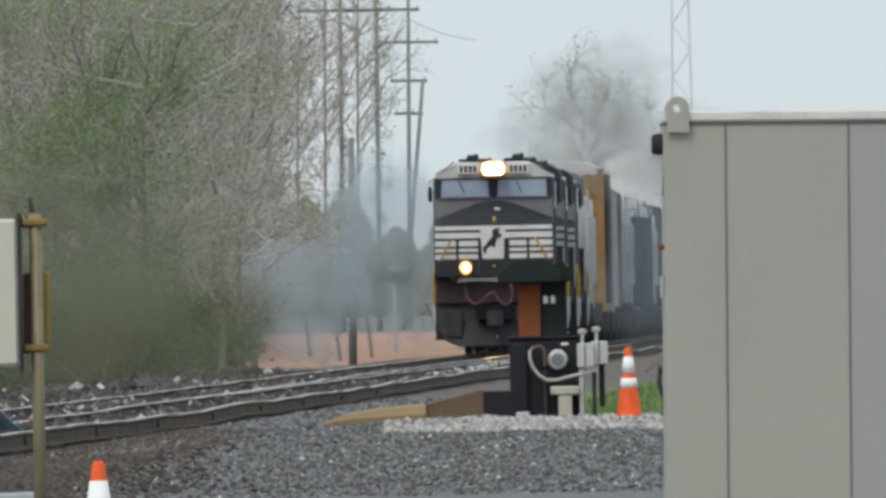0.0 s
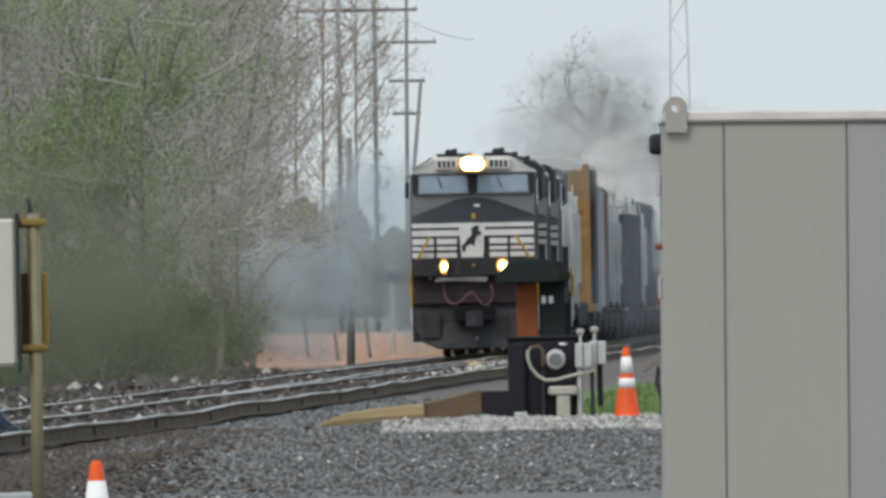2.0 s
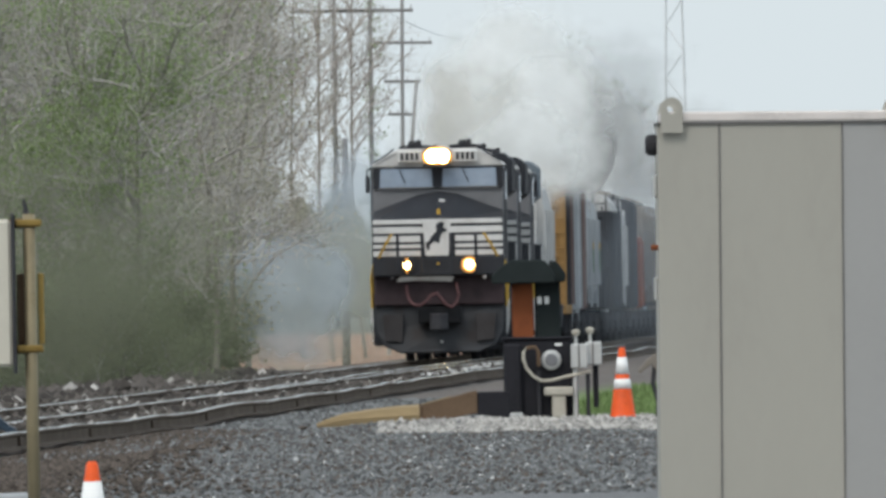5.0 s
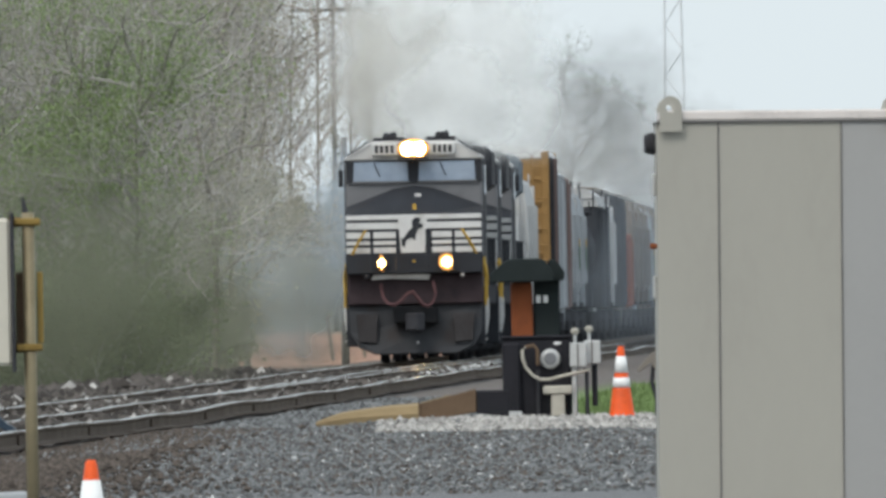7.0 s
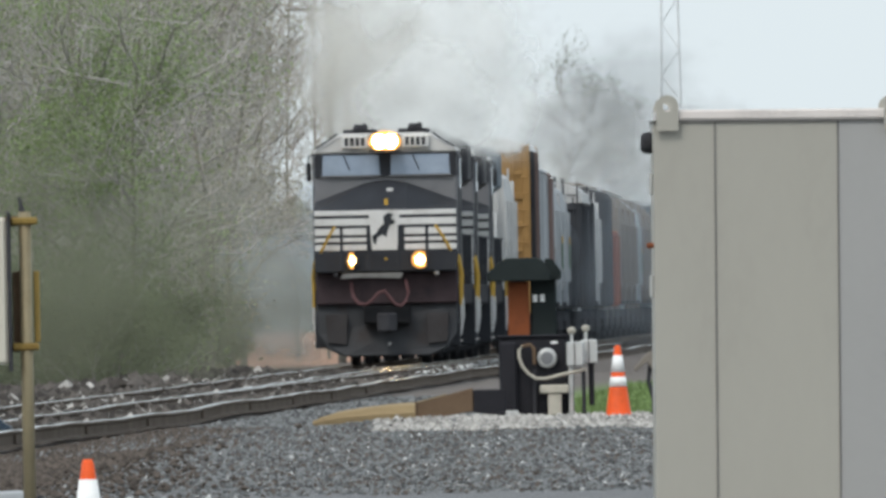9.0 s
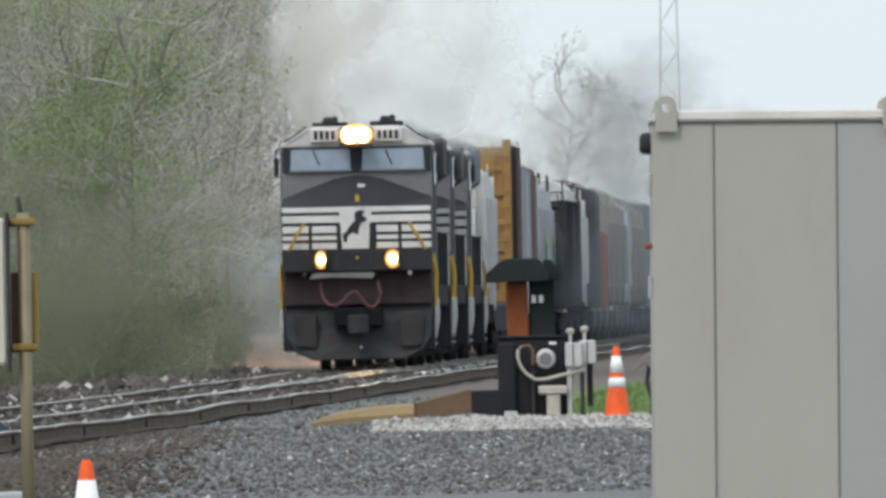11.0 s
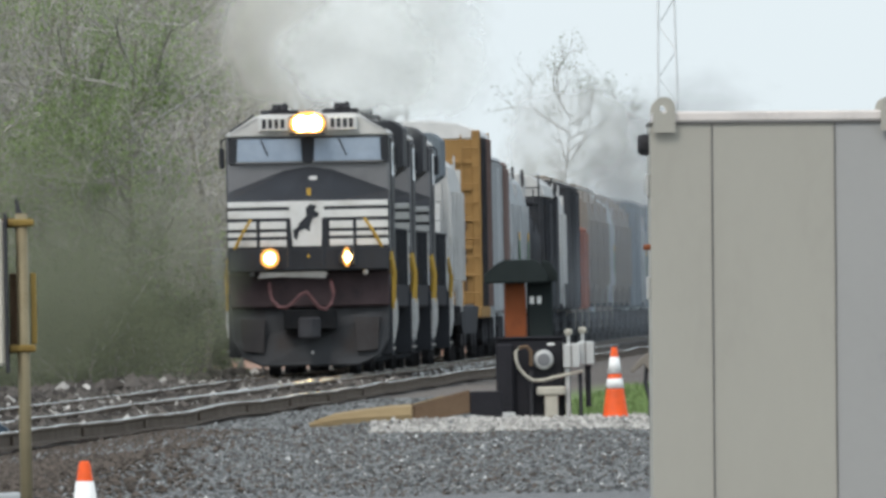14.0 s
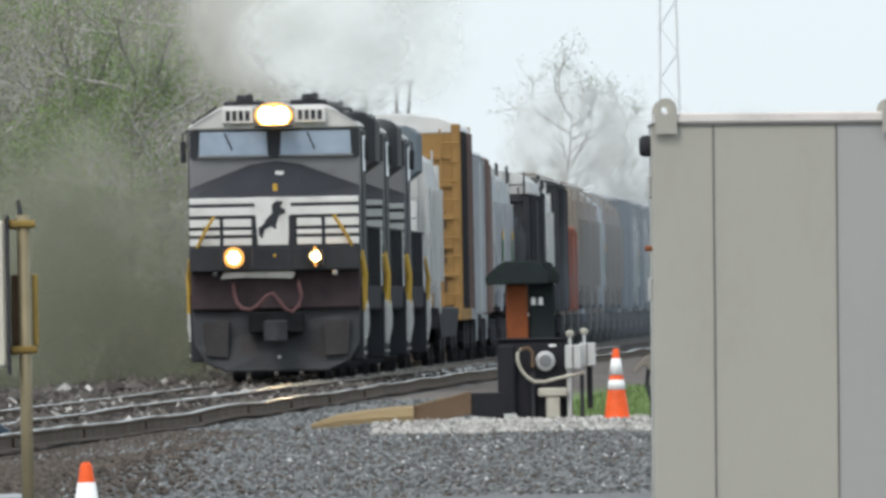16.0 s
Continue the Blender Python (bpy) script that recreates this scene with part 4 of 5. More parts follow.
def build_train():
    """Units and cars from the head on; each with the distance of its front from the leading face."""
    out, at = [], 0.0

    def put(ob, length):
        nonlocal at
        out.append((ob, at))
        at += length

    def put_car(ob, length):
        raise_car(ob)
        put(ob, length)

    put(locomotive("black diesel locomotive with white-striped nose and lit headlights", True), 22.4)
    put(locomotive("black diesel locomotive coupled behind the leading unit", False), 22.4)
    put(locomotive("black and blue-grey diesel locomotive, third of the train", False, CARTONES["blue_grey"]), 22.5)
    put_car(hopper_car("white covered hopper car with bowed sides behind the locomotives", "white", 17.0), 17.4)
    put_car(flat_car("empty black flat car with a low deck", "black"), 27.6)
    put_car(auto_rack("tall closed car with yellow ends and a pale arched roof"), 14.6)
    put_car(box_car("pale grey box car with ribbed sides", "pale_grey", 16.8, 4.75), 17.4)
    put_car(box_car("mineral brown box car with streaked sides", "brown", 10.0, 4.7, "brown"), 10.5)
    pg = hopper_car("pale grey covered hopper car with bowed sides", "pale_grey", 14.6)
    part("placard", box(1.645, 1.66, 9.2, 10.6, 2.1, 2.75, 0.004), PLACARD, pg, "green panel on the side")
    part("placard_edge", box(1.645, 1.662, 9.2, 10.6, 2.76, 2.95, 0.004), YELLOW, pg, "yellow strip over the green panel")
    put_car(pg, 15.0)
    put(copy_thing(pg, pose(0, 0, 0)), 15.0)
    wt = tank_car("black tank car with a pale top", "black", "white")
    put_car(wt, 17.0)
    put(copy_thing(wt, pose(0, 0, 0)), 17.0)
    put_car(box_car("grimy black box car under a deep white roof", "black", 19.0, 4.72, "white", 0.75), 19.6)
    put_car(box_car("black box car with ribbed sides and a dark roof", "black", 7.0, 4.35, "black"), 7.6)
    put_car(hopper_car("white covered hopper car with bowed sides", "white", 12.6, 4.5), 13.0)
    bt = tank_car("grimy black tank car with a railed platform", "black", "black")
    put_car(bt, 17.0)
    put_car(box_car("tall black box car with ribbed sides", "black", 16.0, 4.6, "black"), 16.6)
    put_car(box_car("low orange-red box car with ribbed sides", "orange", 20.0, 3.5, "orange"), 20.6)
    tn = hopper_car("tan covered hopper car streaked with dust", "tan", 16.0, 4.7)
    put_car(tn, 16.6)
    for src, length in ((tn, 16.6), (tn, 16.6), (pg, 15.2), (tn, 16.6), (tn, 16.6), (tn, 16.6)):
        put(copy_thing(src, pose(0, 0, 0)), length)
    bl = box_car("blue-grey box car with a pale roof", "blue_grey", 16.8, 4.7)
    put_car(bl, 17.4)
    for k in range(10):
        put(copy_thing(bl if k % 2 == 0 else pg, pose(0, 0, 0)), 17.4)
    return out


TRAIN = build_train()


# ---- things beside the track ----
def traffic_cone(m, label, bands, h=0.72):
    t = thing("traffic_cone", label, "traffic cone", m=m)
    part("base", box(-0.18, 0.18, -0.18, 0.18, 0, 0.035, 0.02), ORANGE if len(bands) > 1 else BLACK, t)

    def r(z):
        return 0.135 - 0.105 * z / h
    prof = [(r(0.03) + 0.01, 0.03), (r(0.05), 0.05), (r(h - 0.02), h - 0.02), (r(h) - 0.008, h)]
    part("body", lathe(prof, 24), ORANGE, t, smooth=True)
    for z0, z1 in bands:
        part("collar", lathe([(r(z0) + 0.004, z0), (r(z1) + 0.004, z1)], 24), COLLAR, t, "white reflective collar", smooth=True)
    return t


def equipment_shelter():
    """Steel shelter with a flat lapped-panel end, pale roof slab, lifting lugs and a vent hood on its side."""
    x0, x1, y0, y1, z0, z1 = 1.495, 3.195, 206.0, 208.6, -0.24, 2.528
    t = thing("equipment_shelter", "beige-grey steel equipment shelter with lifting lugs on the roof", "shelter")
    part("body", box(x0, x1, y0 + 0.03, y1, z0, z1 - 0.02, 0.01), BOXGREY, t)
    for a, b in ((0.0, 0.418), (0.424, 1.256), (1.262, 1.70)):
        part("end_panel", box(x0 + a, x0 + b, y0, y0 + 0.034, z0 + 0.02, z1 - 0.03, 0.004), BOXBLUE if a > 1.2 else BOXGREY, t)
    for a in (0.421, 1.259):
        part("panel_seam", box(x0 + a - 0.006, x0 + a + 0.006, y0 - 0.008, y0 + 0.03, z0 + 0.02, z1 - 0.03, 0.002), SEAM, t, "dark panel joint")
    part("drip_edge", box(x0 - 0.01, x1 + 0.01, y0 - 0.02, y1, z1 - 0.03, z1 - 0.016, 0.003), SEAM, t)
    part("roof", box(x0 + 0.02, x1 - 0.02, y0 - 0.03, y1 + 0.03, z1 - 0.016, z1 + 0.055, 0.012), BOXROOF, t, "pale pinkish roof slab")
    lug = None
    for x in (x0 + 0.098, x1 - 0.05):
        for y in (y0 - 0.045, y1 + 0.02):
            bm = bmesh.new()
            outer = [(-0.076, -0.08), (0.076, -0.08), (0.076, 0.09)] + [(0.072 * math.cos(a), 0.10 + 0.064 * math.sin(a)) for a in np.linspace(0.1, math.pi - 0.1, 9)] + [(-0.076, 0.09)]
            # plate in two halves round the hole
            hole = [(0.03 * math.cos(a), 0.085 + 0.034 * math.sin(a)) for a in np.linspace(-math.pi / 2, math.pi / 2, 9)]
            right = [p for p in outer if p[0] >= 0]
            right = [(0, -0.08)] + right + [(0, 0.164)] + hole[::-1]
            prism(right, y - 0.012, y + 0.012, "y", 0, bm)
            prism([(-a, b) for a, b in right][::-1], y - 0.012, y + 0.012, "y", 0, bm)
            bmesh.ops.translate(bm, verts=bm.verts, vec=(x, 0, z1 - 0.008))
            part("lifting_lug", bm, BOXGREY, t, "steel lug with a round hole")
    vent = part("vent_hood", lathe([(0.07, 0), (0.075, 0.02), (0.07, 0.06), (0.05, 0.08)], 18, Matrix.Translation((x0, y0 + 0.9, z1 - 0.165)) @ pose(0, 0, 0, 0, -90, 0)), GRIME, t, "dark round vent hood")
    part("hinge", box(x0 - 0.03, x0, y0 + 0.4, y0 + 0.5, 2.0, 2.16, 0.01), GALV, t)
    part("hinge", box(x0 - 0.03, x0, y0 + 0.4, y0 + 0.5, 1.3, 1.46, 0.01), GALV, t)
    part("marker_lens", lathe([(0.02, 0), (0.02, 0.04), (0.012, 0.05)], 10, Matrix.Translation((x0, y0 + 0.3, 1.66)) @ pose(0, 0, 0, 0, -90, 0)), DUCT, t, "small orange marker")
    # the shelter has settled a little to one side
    pivot = Matrix.Translation((x0, y0, z1))
    t.matrix_basis = Matrix.Translation((0.026, 0, 0)) @ pivot @ pose(0, 0, 0, 0, 0.6, 0) @ pivot.inverted()


def switch_heater():
    """Black blower cabinet with a gauge, conduit, tan valve block and two pale regulator cases; a rust duct with a dark hood stands behind."""
    y = 309.0
    t = thing("switch_heater", "black switch heater cabinet with gauge, conduit and pale regulator cases", "track heater", m=pose(0.98, y, 0.10))
    c = part("cabinet", box(-0.32, 0.385, 0.0, 0.6, 0.03, 0.83, 0.025), HEATER, t)
    part("side_duct", box(-0.32, -0.14, -0.10, 0.02, 0.02, 0.78, 0.02), HEATER, c)
    part("lid", box(-0.335, 0.40, -0.03, 0.62, 0.82, 0.85, 0.012), HEATER, c)
    part("nameplate", box(0.21, 0.28, -0.012, 0.004, 0.755, 0.78), COLLAR, c)
    g = part("gauge", lathe([(0.10, 0), (0.105, 0.05), (0.095, 0.08), (0.08, 0.085)], 20, Matrix.Translation((0.17, 0.0, 0.61)) @ FACE_CAMERA), GALV, t, "round pale gauge", smooth=True)
    part("dial", lathe([(0.065, 0), (0.065, 0.01), (0.05, 0.014)], 18, Matrix.Translation((0.17, -0.085, 0.61)) @ FACE_CAMERA), NOSEGREY, g)
    part("conduit", tube([(-0.08, -0.14, 0.735), (-0.115, -0.17, 0.70), (-0.115, -0.18, 0.62), (-0.085, -0.18, 0.53), (-0.02, -0.18, 0.45), (0.06, -0.18, 0.40), (0.16, -0.17, 0.40), (0.28, -0.16, 0.43), (0.38, -0.15, 0.45), (0.57, -0.13, 0.49)], 0.017, 8), HOSE, t, "pale looping conduit")
    part("conduit_elbow", tube([(-0.08, -0.14, 0.735), (0.0, -0.15, 0.75), (0.04, -0.15, 0.70), (0.04, -0.14, 0.55)], 0.02, 6), RUSTBEAM, t)
    v = part("valve_block", box(0.09, 0.385, -0.22, -0.02, 0.245, 0.335, 0.015), HOSE, t, "tan valve block on a foot")
    part("foot", box(0.17, 0.31, -0.2, -0.04, 0.02, 0.245, 0.012), HOSE, v)
    for x, y1, z0, z1 in ((0.455, -0.1, 0.52, 0.77), (0.60, 0.02, 0.55, 0.79)):
        r = part("regulator_case", box(x - 0.085, x + 0.085, y1 - 0.09, y1 + 0.09, z0, z1, 0.012), GALV, t, "pale galvanised regulator case")
        part("seam", box(x - 0.012, x + 0.006, y1 - 0.096, y1 - 0.088, z0 + 0.01, z1 - 0.01), SEAM, r)
        part("stem", tube([(x - 0.03, y1, z1), (x - 0.03, y1, z1 + 0.1)], 0.016, 8), GALV, r)
        part("knob", lathe([(0.02, 0), (0.04, 0.02), (0.045, 0.05), (0.02, 0.07)], 14, Matrix.Translation((x - 0.03, y1, z1 + 0.08))), HOSE, r)
    for x in (-0.29, 0.04, 0.42, 0.54):
        part("leg", tube([(x, -0.06, -0.10), (x, -0.06, 0.5)], 0.022, 6), GRIME, t)
    part("pipe", tube([(0.41, -0.12, 0.0), (0.41, -0.12, 0.52)], 0.025, 8), GALV, t)
    part("pipe", tube([(0.62, 0.02, 0.12), (0.62, 0.02, 0.56)], 0.03, 8), HEATER, t)
    part("conduit_box", box(-0.30, -0.13, -0.26, -0.14, -0.06, 0.08, 0.01), GALV, t)


def heater_stack():
    y = 309.9
    t = thing("heater_intake", "rust-brown intake duct under a dark hood beside the heater", "air intake", m=pose(1.01, y, 0.05))
    part("duct", prism([(-0.245, -0.1), (-0.015, -0.1), (-0.03, 1.45), (-0.25, 1.45)], 0, 0.25, "y", 0.015), DUCT, t, "rust-brown sheet duct")
    part("back_panel", box(-0.015, 0.25, 0.05, 0.3, -0.1, 1.5, 0.02), HOOD, t)
    for x in (0.0, 0.075):
        part("mark", box(x + 0.01, x + 0.055, 0.04, 0.05, 1.235, 1.31), COLLAR, t)
    part("hood", prism([(-0.45, 1.45), (0.19, 1.45), (0.20, 1.52), (0.12, 1.66), (0.06, 1.69), (-0.25, 1.69), (-0.33, 1.65), (-0.46, 1.53)], -0.3, 0.4, "y", 0.012), HOOD, t, "dark sheet-metal hood")
    part("side_cap", prism([(0.14, 1.45), (0.30, 1.46), (0.31, 1.54), (0.22, 1.67), (0.14, 1.68)], -0.1, 0.4, "y", 0.012), HOOD, t)


def sign_post():
    x, y = -2.40, 178.0
    t = thing("sign_post", "tan steel post carrying a pale equipment case on two clamps", "post", m=pose(x, y, -0.25))
    part("pole", tube([(0, 0, 0), (0, 0, 2.13)], 0.037, 14), POSTTAN, t, smooth=True)
    part("bird_spike", tube([(-0.015, 0, 2.12), (-0.02, 0, 2.17), (-0.03, 0, 2.22)], 0.02, 6, r1=0.008), GRIME, t)
    for z in (1.335, 2.075):
        c = part("clamp", box(-0.085, 0.075, -0.05, 0.05, z - 0.022, z + 0.022, 0.01), CLAMP, t, "yellow-brass pole clamp")
        for sx in (-0.065, 0.06):
            part("bolt", tube([(sx, -0.075, z), (sx, 0.06, z)], 0.012, 6), CLAMP, c)
        part("strut", box(-0.12, -0.03, 0.02, 0.06, z - 0.03, z + 0.03, 0.008), RUSTBEAM, c)
    case = part("equipment_case", box(-0.75, -0.105, -0.16, 0.16, 1.23, 2.10, 0.02), SIGNWHITE, t, "pale beige equipment case")
    part("case_edge", box(-0.105, -0.085, -0.17, 0.17, 1.19, 2.13, 0.006), GRIME, case, "dark back plate")
    part("bracket_plate", box(-0.08, -0.03, 0.05, 0.10, 1.36, 1.78, 0.01), RUSTBEAM, t)
    part("bracket_plate", box(0.045, 0.08, 0.06, 0.11, 1.36, 1.78, 0.006), CLAMP, t, "thin brass-coloured plate")


def timbers():
    t = thing("timber_beam", "weathered tan timber lying in the gravel by the turnout", "timber", m=pose(-0.72, 304, 0.09))
    # round-shouldered beam whose worn end tapers into the gravel
    sec = [(-0.11, 0.0), (0.11, 0.0), (0.14, 0.1), (0.11, 0.18), (0.0, 0.205), (-0.11, 0.18), (-0.14, 0.1)]
    bm = bmesh.new()
    rings = [[bm.verts.new((x, p * s, q * s + lift)) for p, q in sec]
             for x, s, lift in ((-0.52, 0.18, 0.0), (-0.42, 0.38, 0.0), (-0.25, 0.62, 0.005), (0.0, 0.82, 0.0), (0.3, 0.97, 0.0), (0.5, 1.0, 0.004), (0.515, 0.95, 0.006))]
    for p, q in zip(rings, rings[1:]):
        for k in range(len(sec)):
            h = (k + 1) % len(sec)
            bm.faces.new((p[k], p[h], q[h], q[k]))
    bm.faces.new(rings[0][::-1])
    bm.faces.new(rings[-1])
    bmesh.ops.recalc_face_normals(bm, faces=bm.faces)
    part("beam", bm, TIMBER, t)
    b = thing("rod_cover", "rust-brown steel rod cover rising to the heater", "rod cover", m=pose(-0.19, 305.5, 0.10))
    part("channel", prism([(0.0, 0.0), (0.57, 0.09), (0.57, 0.33), (0.0, 0.185)], -0.12, 0.12, "y", 0.01), RUSTBEAM, b)
    part("end_lip", prism([(-0.03, -0.01), (0.005, -0.01), (0.005, 0.2), (-0.03, 0.2)], -0.14, 0.14, "y", 0.006), RUSTBEAM, b)
    part("top_strip", prism([(0.0, 0.187), (0.3, 0.262), (0.3, 0.272), (0.0, 0.197)], -0.12, -0.02, "y"), TIMBER, b)
    part("dark_end", prism([(0.57, 0.08), (0.9, 0.04), (0.9, 0.31), (0.57, 0.31)], -0.11, 0.11, "y", 0.012), HEATER, b)


def small_clutter():
    t = thing("junction_head", "small weathered hooded junction head on a bent pipe", "junction box", m=pose(2.11, 303, 0.17))
    part("pipe", tube([(0.07, 0, -0.2), (0.08, 0, 0.12), (0.03, 0, 0.3), (0.05, 0, 0.46)], 0.022, 7), GRIME, t)
    part("hood", prism([(-0.12, 0.42), (-0.09, 0.40), (0.02, 0.49), (0.07, 0.42), (0.10, 0.36), (0.13, 0.40), (0.11, 0.58), (0.05, 0.60), (-0.02, 0.54)], -0.08, 0.08, "y", 0.008), CARTONES["tan"], t, "dull bent sheet hood")
    u = thing("tarpaulin_bundle", "dark blue tarpaulin bundle on the track shoulder", "tarpaulin", m=pose(-5.35, 345, -0.21))
    part("cover", prism([(-0.5, 0), (0.52, 0), (0.55, 0.16), (0.38, 0.25), (0.25, 0.42), (-0.05, 0.48), (-0.4, 0.42)], -0.5, 0.5, "y", 0.06), DARKBLUE, u)
    part("fold", prism([(-0.2, 0.02), (0.6, 0.0), (0.62, 0.12), (0.1, 0.2)], -0.7, -0.45, "y", 0.04), DARKBLUE, u)
    w = thing("marker_block", "pale grey concrete marker block standing in the gravel", "marker block", m=pose(-2.66, 188, -0.35))
    part("block", prism([(-0.3, 0), (0.17, 0), (0.15, 0.49), (0.08, 0.53), (-0.28, 0.52)], -0.15, 0.15, "y", 0.015), CARTONES["pale_grey"], w)
    part("dark_post", box(0.17, 0.205, -0.03, 0.03, 0, 0.5, 0.008), GRIME, w)


equipment_shelter()
switch_heater()
heater_stack()
sign_post()
timbers()
traffic_cone(pose(1.87, 308.6, 0.08), "orange traffic cone with two white collars standing in pale gravel", [(0.325, 0.425), (0.475, 0.645)], 0.745)
traffic_cone(pose(-1.905, 165, -0.26), "orange-tipped traffic cone with a broad white sleeve", [(0.10, 0.63)], 0.74)
small_clutter()


# ---- trees, poles and distance ----
def grow(rng, bm, p, d, length, r, depth, tips):
    """A limb of a few bends that forks; remembers its tips."""
    pts = [p]
    n = 4 if depth > 1 else 3
    for i in range(n):
        d = (d + Vector(rng.normal(0, 0.16, 3)) + Vector((0, 0, 0.05))).normalized()
        p = p + d * (length / n)
        pts.append(p)
    tube(pts, r, 5 if depth > 2 else 3, bm, r1=r * 0.55)
    tips.append((p, d, depth))
    if depth == 0:
        return
    for k in range(rng.integers(3, 6)):
        i = rng.integers(1, n + 1)
        side = Vector(rng.normal(0, 1, 3))
        side = (side - d * side.dot(d)).normalized()
        nd = (d * rng.uniform(0.45, 0.95) + side * rng.uniform(0.5, 0.9) + Vector((0, 0, 0.2))).normalized()
        grow(rng, bm, pts[i], nd, length * rng.uniform(0.5, 0.75), r * 0.5, depth - 1, tips)


def leaf_cloud(rng, spots, count, spread, size):
    vs, fs = [], []
    for _ in range(count):
        c = spots[rng.integers(len(spots))]
        p = np.array(c) + rng.normal(0, spread, 3)
        a, b = rng.normal(0, 1, 3), rng.normal(0, 1, 3)
        a /= np.linalg.norm(a)
        b -= a * a.dot(b)
        b /= np.linalg.norm(b)
        s = rng.uniform(*size)
        k = len(vs)
        vs += [tuple(p - a * s), tuple(p + b * s * 0.5), tuple(p + a * s), tuple(p - b * s * 0.5)]
        fs.append((k, k + 1, k + 2, k + 3))
    return vs, fs


def flat_mesh(name, vs, fs, material, parent=None):
    me = bpy.data.meshes.new(name)
    me.from_pydata(vs, [], fs)
    me.materials.append(material)
    ob = new(name, me)
    ob.parent = parent
    return ob


def bare_tree(seed, label, leaf, leaf_count, h=11.0, low=1.2, girth=0.085, twig=TWIG):
    rng = np.random.default_rng(seed)
    t = thing("tree", label, "tree", "trees along the track")
    trunk, limbs, tips = bmesh.new(), bmesh.new(), []
    p, pts = Vector((0, 0, -0.3)), [Vector((0, 0, -0.3))]
    d = Vector((rng.normal(0, 0.05), 0, 1))
    for i in range(9):
        d = (d + Vector(rng.normal(0, 0.05, 3)) + Vector((0, 0, 0.1))).normalized()
        p = p + d * (h + 0.3) / 9
        pts.append(p)
    tube(pts, girth, 8, trunk, r1=0.02)
    for k in range(17):
        z = low + (h - low - 0.6) * (k + rng.random() * 0.8) / 17
        i = min(8, int((z + 0.3) / (h + 0.3) * 9))
        q = pts[i].lerp(pts[i + 1], (z + 0.3) / (h + 0.3) * 9 - i)
        a = rng.uniform(0, 6.283)
        grow(rng, limbs, q, Vector((math.cos(a), math.sin(a), rng.uniform(0.3, 1.1))).normalized(), rng.uniform(1.3, 2.4), 0.04, 3, tips)
    part("trunk", trunk, BARK, t)
    part("framework", limbs, twig, t)
    spots = [tuple(q) for q, _, dep in tips if dep <= 1]
    vs, fs = leaf_cloud(rng, spots, leaf_count, 0.14, (0.02, 0.055))
    flat_mesh("crown", vs, fs, leaf, t)
    return t


def shrub(seed, label, leaf, h, count):
    rng = np.random.default_rng(seed)
    t = thing("shrub", label, "shrub", "undergrowth along the track")
    stems, tips = bmesh.new(), []
    for k in range(7):
        a = rng.uniform(0, 6.283)
        grow(rng, stems, Vector((0.3 * math.cos(a), 0.3 * math.sin(a), -0.2)), Vector((0.5 * math.cos(a), 0.5 * math.sin(a), 1)).normalized(), h * rng.uniform(0.4, 0.7), 0.025, 2, tips)
    part("framework", stems, TWIG, t)
    vs, fs = leaf_cloud(rng, [tuple(q) for q, _, _ in tips], count, 0.26, (0.03, 0.08))
    flat_mesh("foliage", vs, fs, leaf, t)
    return t


def wood_edge(y):
    """How far to the right the wood reaches at range y."""
    return min(main_x(y) - 5.6, -0.0061 * y)


